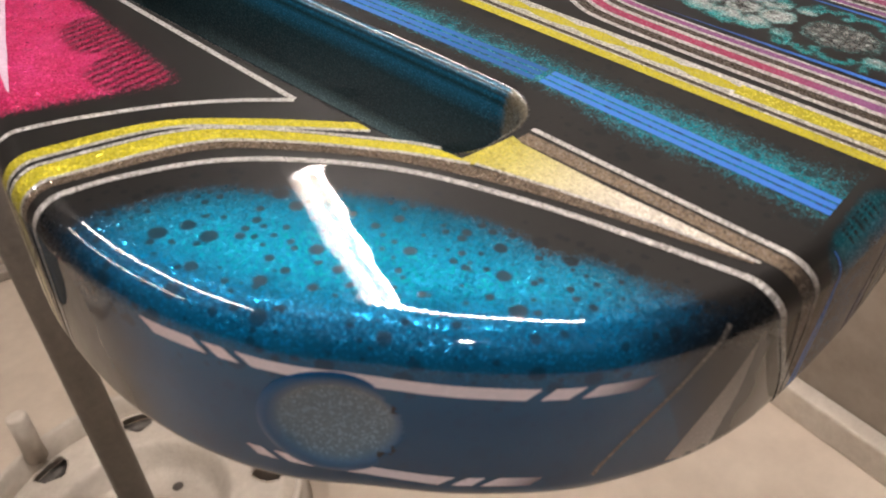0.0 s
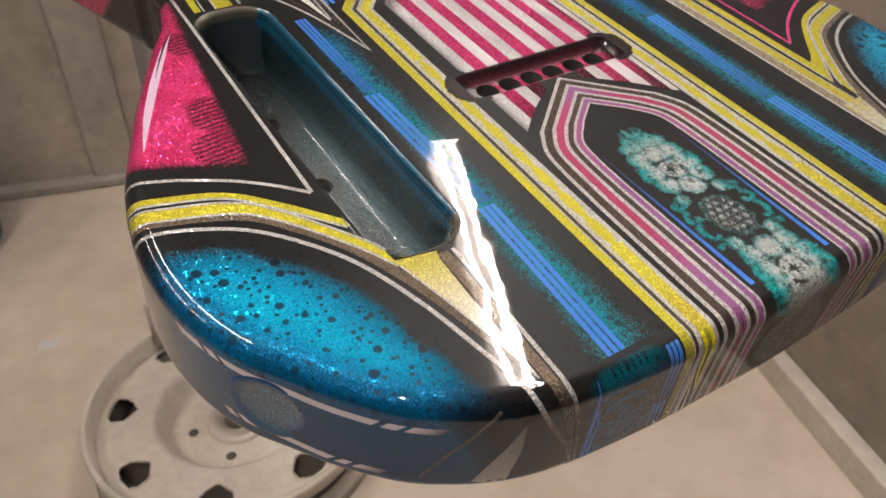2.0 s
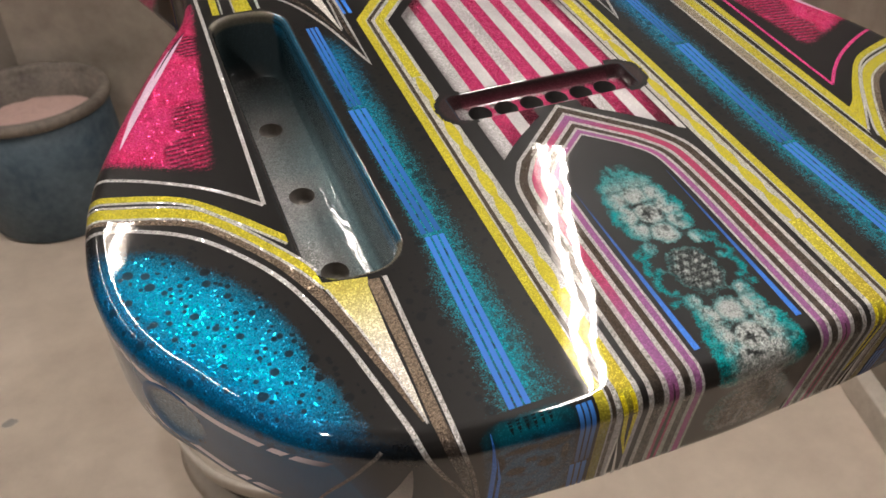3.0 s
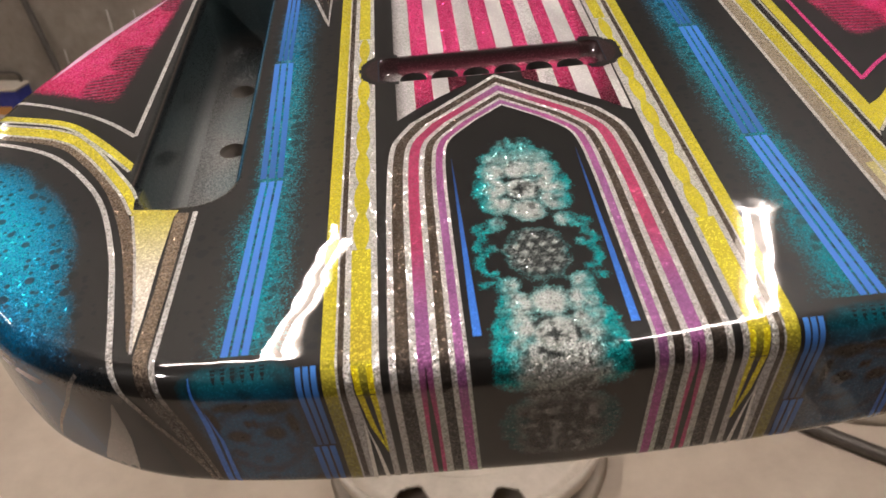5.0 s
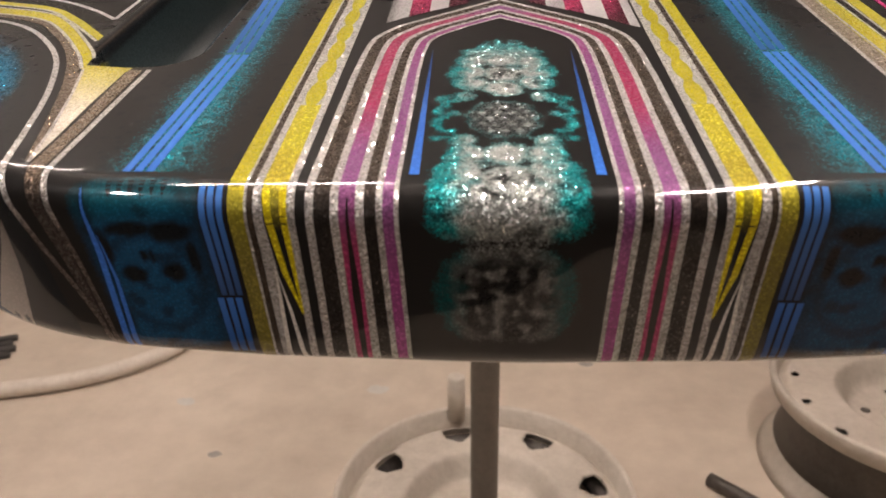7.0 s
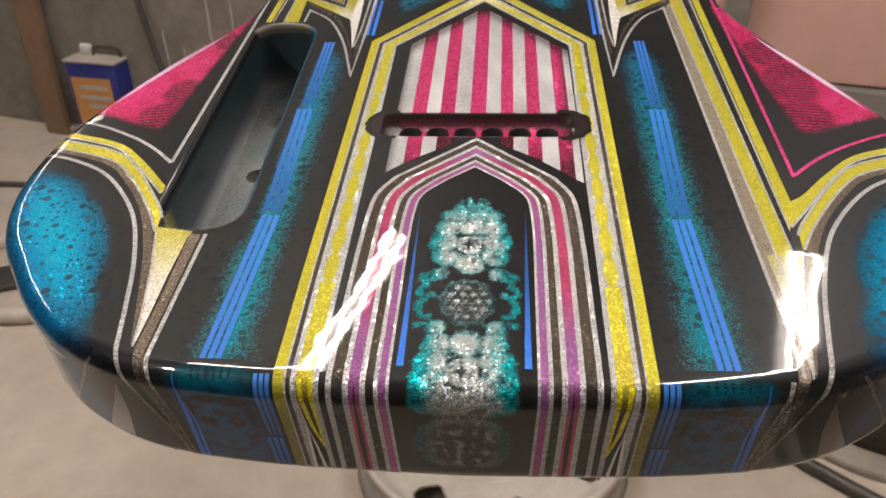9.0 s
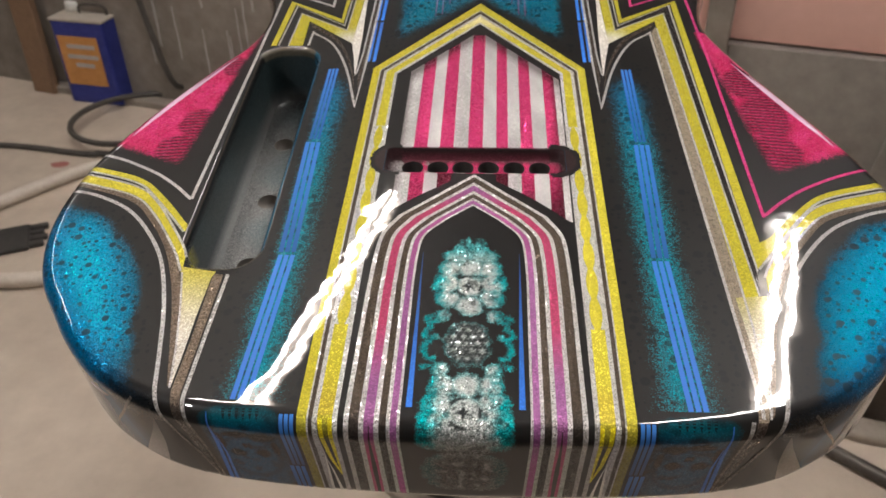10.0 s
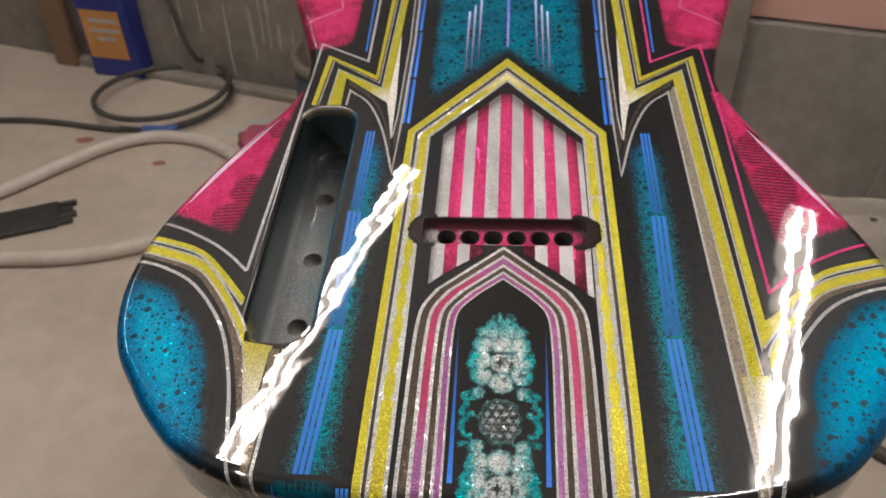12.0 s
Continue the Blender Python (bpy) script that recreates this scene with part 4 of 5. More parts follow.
for s in (-1, 1):
    triple("blue_pinstripe", 65.2, 69.8, 212.5, 158, s, lean=0.0)
    triple("blue_pinstripe", 64.6, 70.8, 156.0, 91, s, lean=-1.5)
    triple("blue_pinstripe", 63.0, 69.0, 89.5, 27.5, s, lean=2.6, c1=(0.03, 0.13, 0.46))
    triple("blue_side_stripe", 51.2, 55.6, 23.0, -0.4, s, c0=(0.045, 0.17, 0.50), c1=(0.03, 0.07, 0.18))
    triple("blue_side_stripe", 51.6, 56.8, -1.0, DOWN + 2, s)
    loft("blue_side_blade", flip([(78.4, 23.5), (79.2, 10), (82.0, DOWN + 3)], s), flip([(78.2, 23.5), (77.8, 10), (80.4, DOWN + 3)], s), BLUE, 0.12, 0.15)
    loft("blue_side_blade", flip([(77.6, 14.0), (77.6, 4), (79.8, DOWN + 3)], s), flip([(77.5, 14.0), (76.8, 4), (78.4, DOWN + 3)], s), BLUE, 0.12, 0.15)
    for y0, y1, dx in ((340, 303, 0.6), (301, 258, 0.0), (256, 219, -0.1)):
        for x in (51.4, 48.7):
            loft("blue_neck_stripe", flip([(x + dx, y0), (x + dx, y1)], s), flip([(x + dx + 1.5, y0), (x + dx + 1.5, y1)], s), (0.03, 0.10, 0.36), 0.12, 0.15, end=(0.04, 0.19, 0.66))
    pin("horn_line", flip([(101.4, 350), (101.2, 336.7), (98.9, 327.1), (116.8, 311.8), (123.0, 309.5)], s), 1.3, (0.50, 0.16, 0.24), flake=0.5, label="pale pink flake outline")
    loft("blue_horn_stripe", flip([(81.4, 345), (79.6, 281.7)], s), flip([(79.9, 345), (78.6, 281.7)], s), (0.03, 0.11, 0.40), 0.12, 0.15, end=BLUE)
    for x, top, low in ((22.6, 323, 262), (19.4, 330, 264), (16.0, 337, 275)):
        loft("lavender_sliver", flip([(x + 0.7, top), (x + 0.4, low)], s), flip([(x - 0.7, top), (x - 0.2, low)], s), (0.42, 0.40, 0.62), 0.12, 0.3, end=(0.10, 0.03, 0.08))
loft("purple_sliver", [(-1.0, 345), (-0.6, 287)], [(1.0, 345), (0.6, 287)], (0.06, 0.12, 0.46), 0.12, 0.2, end=(0.28, 0.18, 0.48))


# zigzag bands beside the lanes
for s in (-1, 1):
    outer = SILVER if s < 0 else (0.66, 0.05, 0.20)
    left = s < 0
    foot = 119.2 if left else 113.0
    pin("zigzag_line", flip([(109.2 if left else 106.8, foot), (106.4, 222), (104.9, 289.0), (76.6, 272.5), (77.4, 345)], s), 1.3, outer, flake=0.9, label="silver flake outline" if left else "pink flake outline")
    low = 233.2 if left else 96.0
    lo2 = 233.2 if left else 74.0
    loft("zigzag_yellow", flip([(101.6, low) if left else (102.3, 99.5), (99.6, 278.2), (70.6, 259.4), (70.2, 345)], s), flip([(99.0, low) if left else (98.8, 86.6), (96.8, 274.4), (69.0, 254.8), (67.6, 345)], s), YELLOW, 0.10, 0.55)
    loft("zigzag_silver", flip([(98.2, low) if left else (98.8, 86.0), (96.0, 273.4), (68.4, 253.2), (67.0, 345)], s), flip([(97.6, low) if left else (98.1, 84.0), (95.2, 272.4), (67.8, 252.0), (66.4, 345)], s), SILVER, 0.12, 1.0)
    if not left:
        loft("zigzag_brown", flip([(98.0, 83), (95.2, 272.4), (67.8, 252), (66.4, 345)], s), flip([(96.9, 75.5), (93.4, 268), (66.6, 249), (65, 345)], s), (0.02, 0.016, 0.014), 0.1, 0.6)

    def yellow2(x, y):
        return blend(YELLOW, (0.66, 0.60, 0.46), max(ss(252, 238, y) * ss(75, 66, abs(x)), ss(70, 55, y) if s > 0 else 0))

    loft("zigzag_yellow", flip([(92.8 if left else 96.2, lo2), (91.6, 264.4), (66.0, 247.4), (64.0, 345)], s), flip([(86.0 if left else 91.0, lo2 - (0 if left else 3)), (86.6, 257.2), (62.0, 235.6), (60.2, 345)], s), yellow2, 0.10, 0.7, across=3)
    loft("zigzag_silver", flip([(93.4 if left else 96.8, lo2), (92.3, 265.6), (66.5, 248.6), (64.6, 345)], s), flip([(92.8 if left else 96.2, lo2), (91.6, 264.4), (66.0, 247.4), (64.0, 345)], s), SILVER, 0.12, 1.0)
    # white fang in the inner corner
    loft("white_fang", flip([(62.0, 235.6), (59.4, 222), (57.0, 207)], s), flip([(60.6, 300), (57.6, 240), (56.8, 207)], s), (0.56, 0.52, 0.47), 0.11, 0.4)
    # brown and silver lines that sweep down to the fang's point
    fang_a = smooth_line([(84.2, 251), (70.0, 237), (60.2, 214), (54.0, 184)], 8)
    fang_b = smooth_line([(82.4, 245.4), (71.2, 234.4), (61.6, 212.4), (53.8, 182)], 8)
    loft("fang_brown", flip(np.concatenate([[(86.4, 257)], smooth_line([(82.0, 252), (68.4, 238.2), (59.4, 215), (55.0, 190)], 8)]), s), flip(np.concatenate([[(84.2, 251)], fang_a]), s), BROWN, 0.10, 0.7)
    pin("fang_silver", flip(np.concatenate([[(83.2, 233.4)], [(82.8, 246)], fang_b[1:], [(52.9, 218.6), (52.4, 292), (53.6, 345)]]) if left else np.concatenate([[(87.2, 26)], [(82.8, 246)], fang_b[1:], [(52.9, 218.6), (52.4, 292), (53.6, 345)]]), s), 1.1, SILVER, flake=1.0)
    pin("fang_silver", flip([(56.4, 208), (55.4, 225), (55.0, 292), (56.4, 345)], s), 0.8, SILVER, flake=1.0)
    loft("fang_brown", flip([(54.2, 196), (53.6, 222), (53.2, 292), (54.6, 345)], s), flip([(55.4, 205), (54.9, 225), (54.5, 292), (55.9, 345)], s), BROWN, 0.10, 0.7)
    if not left:
        loft("lane_brown", [(83.6, 246), (86.6, 80), (87.0, 50), (85.6, 25)], [(86.4, 252), (90.8, 80), (90.9, 50), (88.8, 25)], (0.27, 0.22, 0.165), 0.10, 1.0, across=3, label="bronze glitter band")
        pin("lane_silver", [(86.6, 250), (91.1, 95), (91.3, 60), (90.4, 38)], 0.8, SILVER, flake=1.0)


# curved bands over the lower bouts
WHITE1 = [(-156.5, 147.0), (-153.4, 146.2), (-142.1, 142), (-128.2, 134.7), (-118, 127.2), (-109.4, 119.0)]
Y_A0 = [(-195, 147.0), (-166, 141.5), (-155, 138.4), (-133.2, 131.3), (-119.8, 119.8), (-106.6, 104.5)]
Y_A1 = [(-195, 144.1), (-166, 138.6), (-155.2, 135.8), (-133.2, 128.7), (-121.2, 117.8), (-106.6, 101.0)]
Y_B0 = [(-195, 141.3), (-166, 135.8), (-155.7, 132.9), (-133.1, 125.7), (-121.6, 115.9), (-106.5, 94.8), (-102.5, 87.2)]
Y_B1 = [(-195, 136.8), (-166, 131.3), (-155.9, 128.7), (-133.1, 121.3), (-121.6, 111.5), (-108.0, 92.5), (-101.8, 80.8)]
BR1 = [(-195, 133.7), (-166, 128.2), (-156, 125.9), (-133, 117.6), (-121.7, 106.6), (-111.1, 91.2), (-103.2, 72.5), (-98.0, 54.3), (-92.4, 31.8)]
BR0 = [(-195, 135.8), (-166, 130.3), (-155.9, 127.8), (-133.1, 120.4), (-121.6, 110.6), (-108.8, 92.4), (-100.4, 74.0), (-95.4, 52.0), (-91.6, 31.8)]
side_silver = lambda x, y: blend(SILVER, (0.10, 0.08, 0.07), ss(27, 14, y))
for s in (1, -1):
    dx, dy = (0, 0) if s > 0 else (2.0, -5.0)
    go = lambda line: flip(line, s, dx, dy)
    pin("bout_line", go([(-195, 154.5), (-167, 149.0)] + WHITE1), 1.3, SILVER if s > 0 else (0.66, 0.05, 0.20), flake=0.9, smooth=True)
    ya0 = Y_A0 if s > 0 else Y_A0[:-1] + [(-104.3, 104.5)]
    ya1 = Y_A1 if s > 0 else Y_A1[:-1] + [(-108.5, 101.5), (-100.8, 91.6)]
    ya0 = ya0 if s > 0 else ya0[:-1] + [(-109.5, 108.5)] + ya0[-1:]
    loft("bout_yellow", go(ya0), go(ya1), YELLOW, 0.10, 0.55, smooth=True, label="yellow flake band")
    loft("bout_yellow", go(Y_B0), go(Y_B1), YELLOW, 0.10, 0.55, smooth=True, across=3)
    for ln, w in ((ya1, -0.5), (Y_B0, 0.5), (Y_B1, -0.5)):
        pin("bout_silver", outline_offset(smooth_line(go(ln), 8), w * s), 0.9, SILVER, flake=1.0)
    loft("bout_brown", go(BR0), go(BR1), (0.14, 0.105, 0.075), 0.10, 1.0, smooth=True, across=3, label="bronze glitter band")
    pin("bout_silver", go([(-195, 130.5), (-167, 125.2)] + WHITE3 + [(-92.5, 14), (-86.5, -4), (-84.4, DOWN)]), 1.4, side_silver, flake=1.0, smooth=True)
    # white fang that runs to the tail
    fang = lambda x, y: blend((0.50, 0.455, 0.39), (0.35, 0.305, 0.045), ss(48, 84, y))
    loft("tail_fang", go(([(-104.0, 83.0)] if s > 0 else []) + [(-101.2, 79.0), (-97.4, 65.0), (-93.6, 47.0), (-91.3, 31.5)]), go(([(-89.6, 80.6)] if s > 0 else []) + [(-90.4, 78.0), (-91.0, 60), (-90.9, 43), (-91.2, 31.5)]), fang, 0.11, 0.55 if s > 0 else 0.7, across=4, label="white tapering fang fading to yellow")
    pin("tail_silver", go([(-101.6, 80.0), (-97.8, 65.4), (-94.0, 47.2), (-91.4, 31.0)]), 0.7, SILVER, flake=1.0)
    upper = [(-90.2, 79.6), (-90.0, 50)], [(-86.6, 79.2), (-87.0, 50)]
    if s < 0:
        upper = [], []
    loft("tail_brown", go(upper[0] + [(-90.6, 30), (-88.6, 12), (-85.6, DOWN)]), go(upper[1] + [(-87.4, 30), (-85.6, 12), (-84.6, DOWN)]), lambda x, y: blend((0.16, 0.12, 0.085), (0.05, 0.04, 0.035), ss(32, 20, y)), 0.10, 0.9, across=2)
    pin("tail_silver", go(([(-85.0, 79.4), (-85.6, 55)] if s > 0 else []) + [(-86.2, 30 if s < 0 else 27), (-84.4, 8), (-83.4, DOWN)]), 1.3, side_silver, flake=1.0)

# pale blades along the waist, and pale bands along the lower bout's side
def along_side(a, b, d):
    """Flat points that run along the edge from near a to near b, d below it."""
    i, j = (int(np.argmin((EDGE[:, 0] - x) ** 2 + (EDGE[:, 1] - y) ** 2)) for x, y in (a, b))
    step_i = np.linspace(i, j, 40).astype(int)
    d = np.linspace(d, d, 40) if isinstance(d, (int, float)) else np.interp(np.linspace(0, 1, 40), np.linspace(0, 1, len(d)), d)
    return EDGE[step_i] + OUTWARD[step_i] * d[:, None]


for s in (1, -1):
    a, b = ((-113.5, 224.0), (-145.5, 159.0)) if s > 0 else ((115.0, 219.0), (143.5, 156.0))
    loft("pale_blade", along_side(a, b, [-0.1, -1.0, -1.2, -0.9, -0.1]), along_side(a, b, [0.1, 1.3, 2.0, 1.6, 0.1]), LAV, 0.14, 0.1, across=3, label="pale lavender blade")
    c = (-128.0, 196.0) if s > 0 else (124.0, 199.0)
    loft("dark_slit", along_side(a, c, [-0.2, 0.0, 0.3, 0.4]), along_side(a, c, [0.2, 0.8, 0.9, 0.5]), (0.03, 0.01, 0.015), 0.17, 0.1)


def side_band(marks, top, low, fade):
    """A pale band along the side, cut by slanted black gaps; marks: where its pieces begin and end."""
    for k, (a, b) in enumerate(marks):
        la, lb = (1.8 if p[0] < -138 else -2.0 for p in (a, b))
        pale = (0.66, 0.58, 0.62)
        da, db = (-2.6 * ss(-130, -152, p[0]) for p in (a, b))
        loft("side_band", along_side(a, b, [top + da, top + db]), along_side((a[0] + la * 0.6, a[1] - la), (b[0] + lb * 0.6, b[1] - lb), [low + da, low + db]), pale if k else (0.5, 0.42, 0.46), 0.12, 0.05, across=2, end=pale if k < len(marks) - 1 else fade, label="" if k else "pale lavender band cut by black slashes")


side_band([((-152.8, 98), (-151.0, 89.5)), ((-150.6, 88.0), (-149.4, 85)), ((-148.8, 83.6), (-123.4, 49.4)), ((-122.0, 48.2), (-119.2, 45.6)), ((-117.8, 44.6), (-111.0, 39.8))], 12.3, 14.8, (0.05, 0.05, 0.08))
side_band([((-149.0, 84.5), (-147.8, 82)), ((-147.0, 80.5), (-131.0, 57.6)), ((-129.8, 56.4), (-127.6, 54)), ((-126.6, 52.8), (-121.5, 47.6))], 34.4, 36.6, (0.12, 0.10, 0.13))
for s in (1, -1):
    pin("side_stroke", flip([(-104.2, 28.4), (-109.5, 25.4), (-116.0, 21.6), (-126.0, 17.6), (-137.0, 13.5)], s), 1.1, (0.10, 0.092, 0.085), flake=0.4, smooth=True)
    loft("side_fang", flip([(-99.6, 19.5), (-105.5, 13.5), (-112.5, 8.5), (-122.0, 2.5)], s), flip([(-99.4, 19.2), (-102.5, 9.0), (-106.5, 2.0), (-112.0, -6.0)], s), (0.10, 0.085, 0.075), 0.12, 0.1, smooth=True, across=3, end=(0.36, 0.31, 0.28), label="pale fang on the side")

# the jack socket in the lower bout's side


def edge_point(x, y):
    """The place on the edge nearest to a point, its outward way and the way along."""
    i = int(np.argmin((EDGE[:, 0] - x) ** 2 + (EDGE[:, 1] - y) ** 2))
    return EDGE[i], OUTWARD[i], TANGENT[i]


def jack_cup():
    p, o, t = edge_point(*JACK)
    cx, cy = p + o * (REACH + 0.32)
    m = Matrix(((t[0], 0, o[0], cx * MM), (t[1], 0, o[1], cy * MM), (0, 1, 0, -JACK_Z * MM), (0, 0, 0, 1)))
    bm = lathe([(12.2, -0.2), (11.7, 0.04), (10.8, 0.06), (9.6, -0.1), (8.9, -0.5), (8.4, -0.7), (7.8, -0.9), (7.0, -1.05), (6.0, -1.15), (4.5, -1.25), (3.0, -1.3), (0, -1.3)], 48)
    for v in bm.verts:
        v.co.z -= v.co.x**2 / 230.0  # follows the bend of the side
    bmesh.ops.scale(bm, vec=(MM, MM, MM), verts=bm.verts)
    ob = part("jack_socket", bm, PAINT, guitar, "round jack recess with grey flake paint", True, m=m)
    n = len(ob.data.vertices)
    far = [(m.inverted() @ v.co).xy.length / MM for v in ob.data.vertices]
    give_paint(ob, [blend((0.12, 0.175, 0.23), (0.001, 0.055, 0.15), ss(8.0, 11.0, r)) for r in far], [(0.35 * ss(10, 8, r), 1.0, 0.0) for r in far])


jack_cup()


def wheel_disc(radius, height, holes, hole_r, hole_at, turn):
    """A pressed steel wheel lying face up: dished disc with rounded triangular vents, hub and rim."""
    rs = np.concatenate([np.linspace(0.022, 0.05, 5), np.linspace(0.055, 0.10, 10), np.linspace(0.104, radius - 0.012, 30)])
    n = 256
    def z_at(r):
        dish = 0.036 * ss(0.086, 0.118, r)
        return height - 0.058 + dish - 0.012 * ss(radius - 0.03, radius - 0.012, r) 

    def inside(r, a):
        k = round((a - turn) / (2 * math.pi / holes))
        da = a - turn - k * 2 * math.pi / holes
        u, v = r * math.cos(da) - hole_at, r * math.sin(da)
        w = hole_r * (1.05 + 0.35 * u / hole_r)
        return math.hypot(u / (hole_r * 0.92), v / max(w, 1e-4)) - 1.0

    bm = bmesh.new()
    grid = []
    for r in rs:
        grid.append([bm.verts.new((r * math.cos(2 * math.pi * k / n), r * math.sin(2 * math.pi * k / n), z_at(r))) for k in range(n)])
    for i in range(len(rs) - 1):
        for k in range(n):
            a = 2 * math.pi * (k + 0.5) / n
            if inside((rs[i] + rs[i + 1]) / 2, a) > 0:
                bm.faces.new((grid[i][k], grid[i][(k + 1) % n], grid[i + 1][(k + 1) % n], grid[i + 1][k]))
    loose = [v for v in bm.verts if not v.link_faces]
    bmesh.ops.delete(bm, geom=loose, context="VERTS")
    low = bmesh.ops.extrude_face_region(bm, geom=bm.faces[:])
    bmesh.ops.translate(bm, vec=(0, 0, -0.004), verts=[v for v in low["geom"] if isinstance(v, bmesh.types.BMVert)])
    return bm


def wheel_stand(x, y, radius, height, turn, label, post_top, holes=8, hole_r=0.022, hole_at=0.163):
    stand = new("wheel_stand")
    stand.location = (x, y, 0)
    tagged(stand, label, "stand", "wheel stands on the floor")
    part("disc", wheel_disc(radius, height, holes, hole_r, hole_at, turn), STEEL_DUSTY, stand, "dished steel disc with vent holes", True)
    part("rim", lathe([(radius - 0.013, height - 0.036), (radius - 0.006, height - 0.004), (radius, height), (radius + 0.004, height - 0.006), (radius - 0.002, height - 0.03), (radius - 0.018, height - 0.042), (radius - 0.013, height - 0.036)], 96), STEEL_DUSTY, stand, "rolled steel rim", True)
    # Dark steel carries the shade of the gap under the rim flange.
    part("well", lathe([(radius - 0.019, height - 0.042), (radius - 0.021, height - 0.046), (radius - 0.03, height * 0.4), (radius - 0.018, height * 0.22), (radius - 0.03, height * 0.22), (radius - 0.036, height * 0.4), (radius - 0.028, height - 0.045), (radius - 0.019, height - 0.042)], 96), STEEL_DARK, stand, "well below the rim, coloured dark for its shade", True)
    part("foot_rim", lathe([(radius - 0.022, height * 0.24), (radius - 0.006, 0.012), (radius + 0.003, 0.0), (radius - 0.012, 0.0), (radius - 0.028, height * 0.24), (radius - 0.022, height * 0.24)], 96), STEEL_DUSTY, stand, "", True)
    part("hub", lathe([(0.046, height - 0.059), (0.045, height - 0.052), (0.038, height - 0.049), (0.034, height - 0.053), (0.018, height - 0.054), (0.018, height - 0.061), (0.046, height - 0.059)], 40), STEEL_DUSTY, stand, "", True)
    # Dark discs on the dish take the place of shaded bolt holes, left uncut.
    for k in range(5):
        a = 2 * math.pi * k / 5 + 0.4
        part("bolt_hole_disc", lathe([(0, height - 0.0572), (0.0065, height - 0.0572), (0.0075, height - 0.0576), (0.0075, height - 0.06), (0, height - 0.06)], 14), STEEL_DARK, stand, "dark disc standing in for a bolt hole's shade", True, m=pose(0.066 * math.cos(a), 0.066 * math.sin(a), 0))
    part("post", lathe([(0.0, height - 0.06), (0.019, height - 0.06), (0.019, post_top), (0.0, post_top)], 32), POST, stand, "dull grey round steel post", True)
    return stand


main_stand = wheel_stand(0.0, 0.776, 0.208, 0.085, radians(15), "oversprayed steel wheel stand carrying the guitar body", 0.90)
part("arm", box(-0.02, 0.02, -0.42, 0.03, 0.835, 0.843, 0.002), STEEL_DARK, main_stand, "flat dark steel arm", m=pose(0, 0, 0))
wheel_stand(0.66, 0.945, 0.21, 0.16, radians(5), "second oversprayed steel wheel stand with a tall rim", 0.55, 14, 0.008, 0.172)


def thinner_tin():
    tin = new("thinner_tin")
    tin.matrix_basis = pose(-1.145, 2.035, 0, 0, 0, -12)
    tagged(tin, "blue rectangular solvent tin with an orange label on the floor", "tin")
    part("tin_body", box(-0.085, 0.085, -0.055, 0.055, 0, 0.25, 0.008), TIN_BLUE, tin)
    part("top_seam", box(-0.088, 0.088, -0.058, 0.058, 0.246, 0.254, 0.003), STEEL_DUSTY, tin)
    part("label", box(-0.072, 0.058, -0.0575, -0.056, 0.06, 0.205, 0.0004), TIN_LABEL, tin, "orange printed label")
    for z, w in ((0.17, 0.045), (0.14, 0.05), (0.115, 0.03)):
        part("label_bar", box(-w, w, -0.0588, -0.058, z, z + 0.012), BARS, tin, "pale unreadable print")
    part("cap", lathe([(0, 0.25), (0.02, 0.25), (0.02, 0.275), (0.017, 0.28), (0, 0.28)], 24), WHITE_METAL, tin, "white screw cap", True, m=pose(-0.055, 0.02, 0))
    part("handle", tube([(-0.02, 0, 0.252), (-0.015, 0, 0.275), (0.03, 0, 0.28), (0.065, 0, 0.275), (0.07, 0, 0.252)], 0.004, 8), STEEL_DARK, tin, "", True)


thinner_tin()
tagged(part("loose_board", box(-0.04, 0.04, -0.012, 0.012, 0, 0.75, 0.003), WOOD, None, m=pose(-1.35, 2.07, 0.001, -1.5, 0, -18)), "raw brown wooden board leaning on the wall", "board")

tagged(part("white_hose", tube([(-1.75, 1.15, 0.016), (-1.3, 1.24, 0.016), (-1.0, 1.56, 0.016), (-0.82, 1.60, 0.016), (-0.66, 1.50, 0.016), (-0.60, 1.34, 0.016), (-0.70, 1.19, 0.016), (-0.90, 1.105, 0.016), (-1.2, 1.08, 0.016), (-1.7, 0.98, 0.016)], 0.0155, 14), HOSE_WHITE, None, smooth=True), "dusty white air hose lying in a bend on the floor", "hose")
cable_ob = part("coiled_cable", tube([(-1.8, 1.62, 0.008), (-1.35, 1.70, 0.008), (-1.05, 1.655, 0.008)] + [(-0.955 + 0.185 * math.cos(a), 1.82 + 0.175 * math.sin(a), 0.010 + 0.002 * k) for k, a in enumerate(np.linspace(-1.9, 7.4, 24))] + [(-0.90, 1.93, 0.12), (-0.97, 1.965, 0.45), (-1.05, 1.995, 0.9)], 0.008, 10), CABLE, None, smooth=True)
tagged(cable_ob, "dark grey cable coiled on the floor and hanging on the wall", "cable")
part("tape_wrap", tube([(-0.95, 1.642, 0.014), (-0.90, 1.640, 0.014), (-0.86, 1.648, 0.014)], 0.013, 10), TAPE_BLUE, cable_ob, "blue tape wrap", True)


def rubber_scrap():
    g = new("rubber_scrap")
    g.matrix_basis = pose(-1.10, 1.23, 0.0, 0, 0, 24)
    tagged(g, "black rubber mat scrap beside the white hose", "mat")
    part("flap", box(-0.13, 0.10, -0.05, 0.05, 0.0, 0.012, 0.004), RUBBER, g)
    for k in range(4):
        part("tooth", box(0.10, 0.13 + 0.008 * (k % 2), -0.045 + 0.024 * k, -0.028 + 0.024 * k, 0.001, 0.011, 0.002), RUBBER, g)


rubber_scrap()


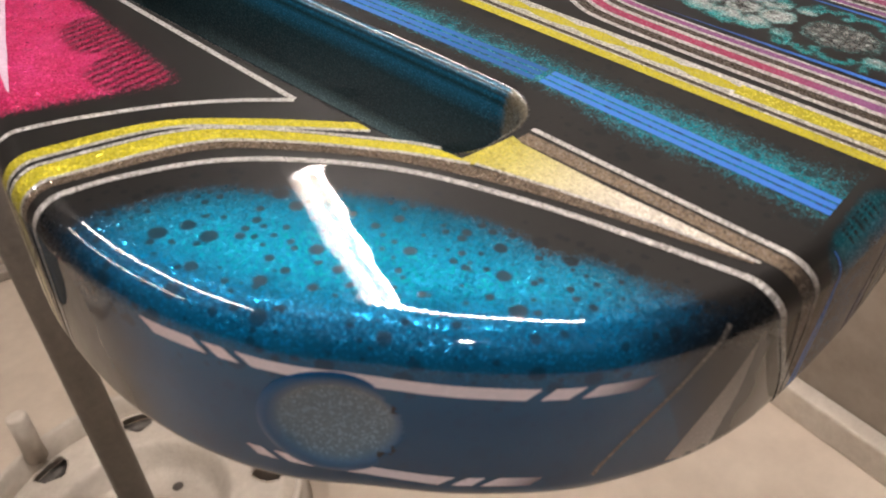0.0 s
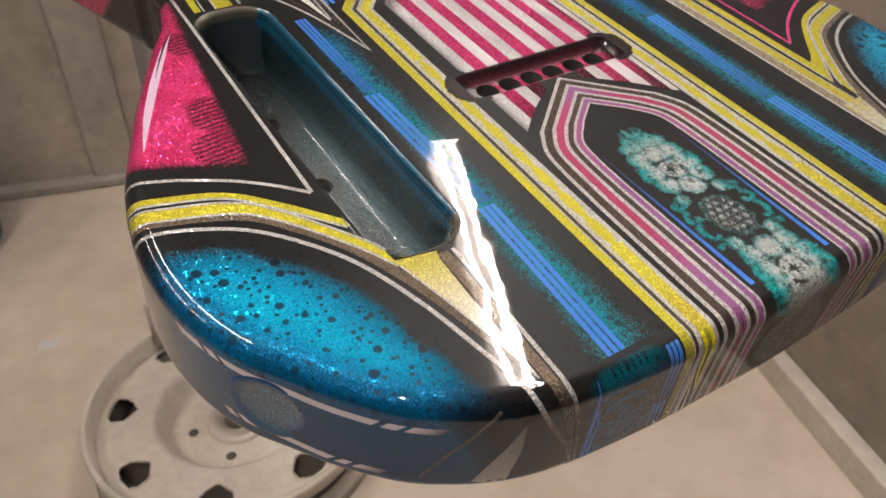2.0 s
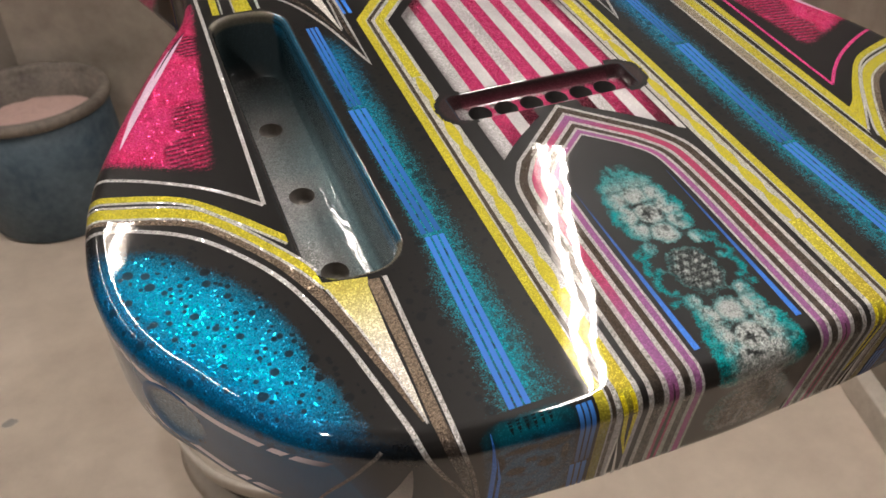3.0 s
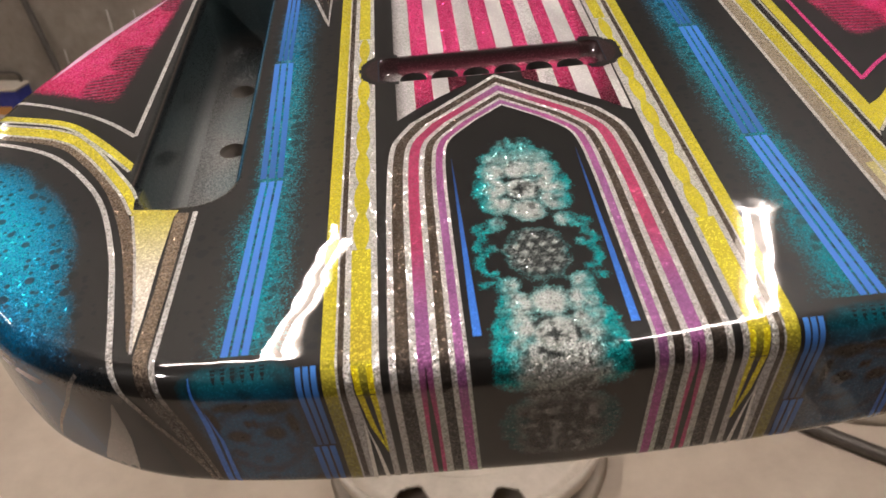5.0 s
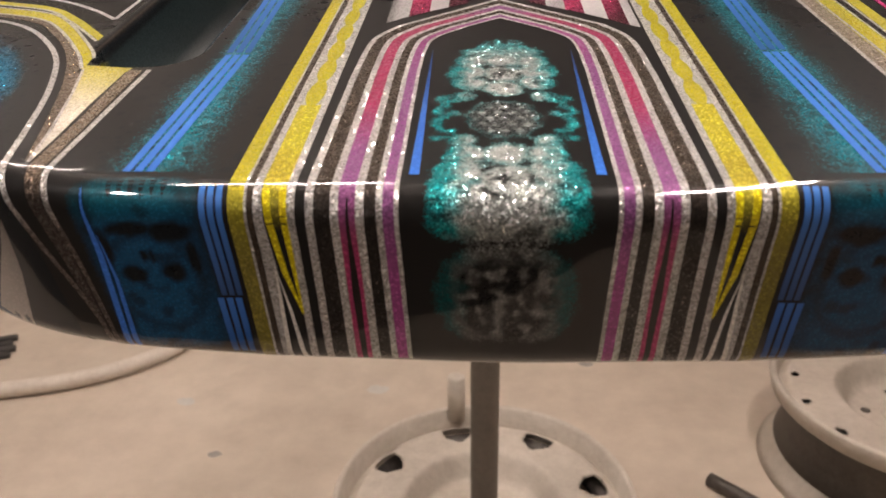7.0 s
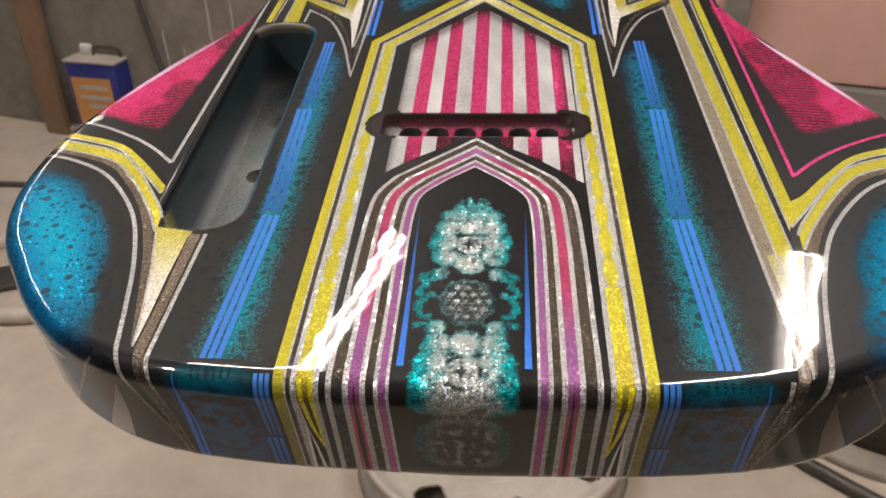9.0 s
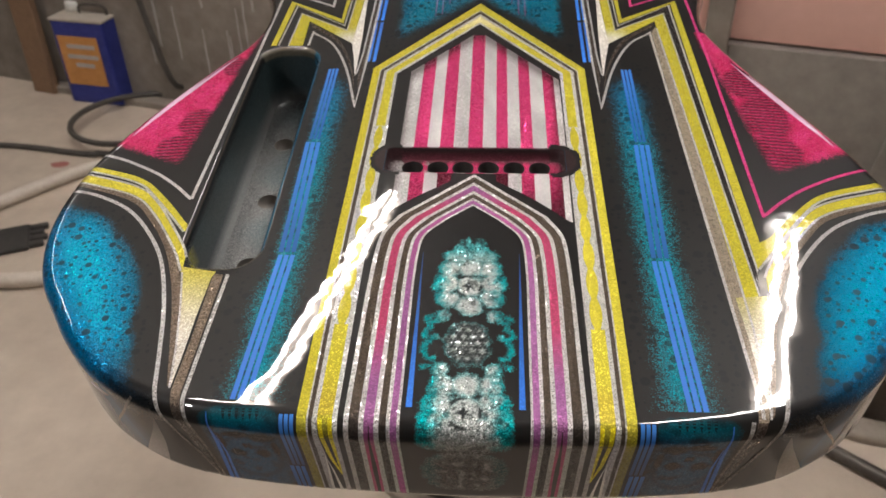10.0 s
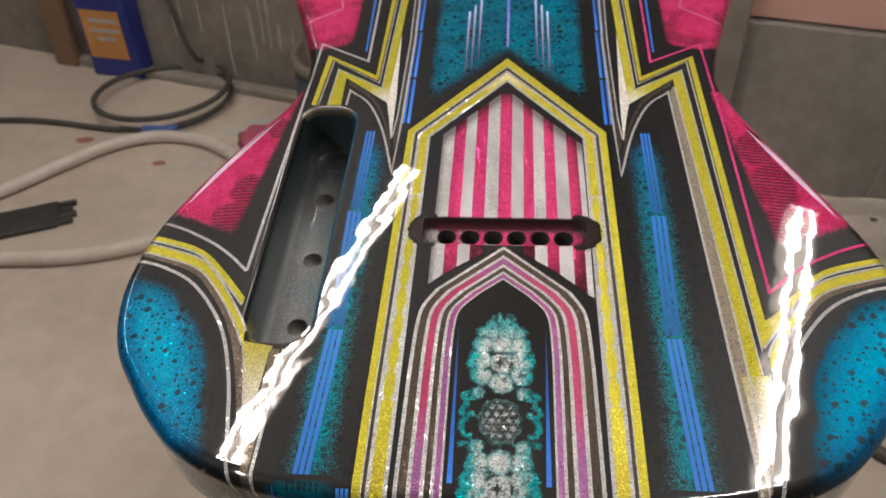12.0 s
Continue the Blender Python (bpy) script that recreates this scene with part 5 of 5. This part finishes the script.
def bucket():
    b = new("paint_bucket")
    b.location = (-0.345, 1.575, 0)
    tagged(b, "blue plastic bucket with a crusted rim and pink cloth inside", "bucket")
    part("shell", lathe([(0, 0.004), (0.135, 0.0), (0.142, 0.008), (0.152, 0.10), (0.153, 0.16), (0.148, 0.255), (0.143, 0.255), (0.146, 0.16), (0.136, 0.012), (0, 0.01)], 56), BUCKET_BLUE, b, "", True)
    part("liner", lathe([(0.1425, 0.254), (0.1455, 0.16), (0.140, 0.10), (0.137, 0.10), (0.142, 0.16), (0.139, 0.254), (0.1425, 0.254)], 56), BUCKET_RIM, b, "dark paint-crusted inside", True)
    part("rim", lathe([(0.140, 0.250), (0.154, 0.250), (0.158, 0.258), (0.155, 0.270), (0.140, 0.270), (0.140, 0.250)], 56), BUCKET_RIM, b, "paint-crusted dark rim", True)
    bm = bmesh.new()
    bmesh.ops.create_icosphere(bm, subdivisions=4, radius=0.13)
    for v in bm.verts:
        v.co.z *= 0.35
        v.co += v.co.normalized() * 0.018 * noise.noise(v.co * 22)
    part("cloth", bm, PINK_RAG, b, "crumpled pale pink cloth", True, m=pose(0, 0, 0.185))


bucket()

# a dark board stands along the back wall, with a salmon sheet above it
tagged(part("grey_board", box(-0.80, -0.02, -0.03, -0.004, 0.0, 0.375, 0.004), BOARD, None, m=ROOM), "dark grey board standing along the foot of the wall", "board")
tagged(part("salmon_sheet", box(-0.80, -0.02, -0.014, -0.003, 0.38, 1.0, 0.002), WALL_PINK, None, m=ROOM), "salmon pink sheet hanging on the wall", "sheet")

for x0, x1, lean in ((-0.66, -0.61, 0), (-0.30, -0.10, 6)):
    tagged(part("steel_strut", box(0, x1 - x0, -0.02, 0, 0, 0.62, 0.004), WALL if x1 - x0 < 0.1 else BOARD, None, m=ROOM @ pose(x0, -0.035, 0, 0, lean, 0)), "dusty grey metal strut standing against the dark board", "strut", "struts against the board")


# paint runs on the wall and spots on the floor
def paint_run(x, z, length, width):
    n = 10
    verts, faces = [], []
    for k in range(n + 1):
        t = k / n
        w = width * (0.35 + 0.65 * math.sin(math.pi * min(1.0, 0.15 + 0.85 * t)) ** 0.5) * (0.6 + 0.4 * t)
        dx = 0.004 * noise.noise(Vector((x * 9, t * 3, 1.0)))
        for a, d in ((-1, 0.0005), (0, 0.003), (1, 0.0005)):
            verts.append((x + dx + a * w / 2, -d, z - t * length))
    for k in range(n):
        for a in range(2):
            i = 3 * k + a
            faces.append((i, i + 3, i + 4, i + 1))
    ob = link_mesh("paint_run", verts, faces, BARS, bpy.data.objects["wall_back"])
    ob.data.transform(ROOM)
    return ob


rng = random.Random(4)
for k in range(26):
    paint_run(-2.15 + 0.66 * rng.random() + (0.25 if k % 3 == 0 else 0), 0.16 + 0.45 * rng.random(), 0.05 + 0.12 * rng.random(), 0.004 + 0.006 * rng.random())
SPOT_RED = plain("red_overspray", (0.30, 0.10, 0.09), (0.42, 0.17, 0.14), 60.0, 0.8)
RED_CLOTH = plain("pinkish_red_cloth", (0.36, 0.07, 0.12), (0.52, 0.13, 0.19), 30.0, 0.8, bump=0.3)
SPOT_PALE = plain("pale_overspray", (0.5, 0.47, 0.43), (0.6, 0.57, 0.52), 60.0, 0.8)
for x, y, r, m in ((-1.10, 1.61, 0.016, SPOT_RED), (-0.94, 1.60, 0.014, SPOT_RED), (-0.86, 1.50, 0.012, SPOT_RED), (-0.66, 1.72, 0.020, SPOT_PALE), (-0.70, 1.66, 0.026, SPOT_PALE), (-0.75, 1.50, 0.012, SPOT_PALE), (-0.90, 1.98, 0.010, SPOT_PALE), (-0.55, 1.10, 0.012, SPOT_PALE), (-0.2, 1.15, 0.014, SPOT_PALE), (-0.45, 0.95, 0.008, BOARD), (0.2, 1.25, 0.010, BOARD)):
    bm = bmesh.new()
    ring = [bm.verts.new((x + r * (1 + 0.45 * noise.noise(Vector((math.cos(a) * 2, math.sin(a) * 2, x * 30)))) * math.cos(a) * 1.5, y + r * (1 + 0.45 * noise.noise(Vector((math.cos(a) * 2, math.sin(a) * 2, y * 30)))) * math.sin(a), 0.0008)) for a in np.linspace(0, 2 * math.pi, 22, endpoint=False)]
    bm.faces.new(ring)
    part("paint_spot", bm, m, bpy.data.objects["floor"])

# a steel rod by the second stand
tagged(part("steel_rod", tube([(0.35, 0.90, 0.011), (0.48, 0.77, 0.011), (0.60, 0.66, 0.011), (0.72, 0.56, 0.011)], 0.011, 12), STEEL_DARK, None, smooth=True), "dark steel rod lying on the floor beside the wheel stand", "rod")

part("lug", lathe([(0, 0.07), (0.014, 0.07), (0.014, 0.148), (0.011, 0.15), (0, 0.15)], 16), STEEL_DUSTY, main_stand, "short steel lug on the rim", True, m=pose(-0.045, 0.19, 0))


def rag():
    bm = bmesh.new()
    bmesh.ops.create_icosphere(bm, subdivisions=4, radius=0.05)
    for v in bm.verts:
        v.co.z = max(v.co.z * 0.5, -0.012)
        v.co += v.co.normalized() * 0.012 * noise.noise(v.co * 40)
    low = min(v.co.z for v in bm.verts)
    bmesh.ops.translate(bm, vec=(0, 0, -low), verts=bm.verts)
    tagged(part("red_rag", bm, RED_CLOTH, None, smooth=True, m=pose(-0.63, 1.60, 0)), "crumpled pinkish red rag on the concrete floor", "rag")


rag()
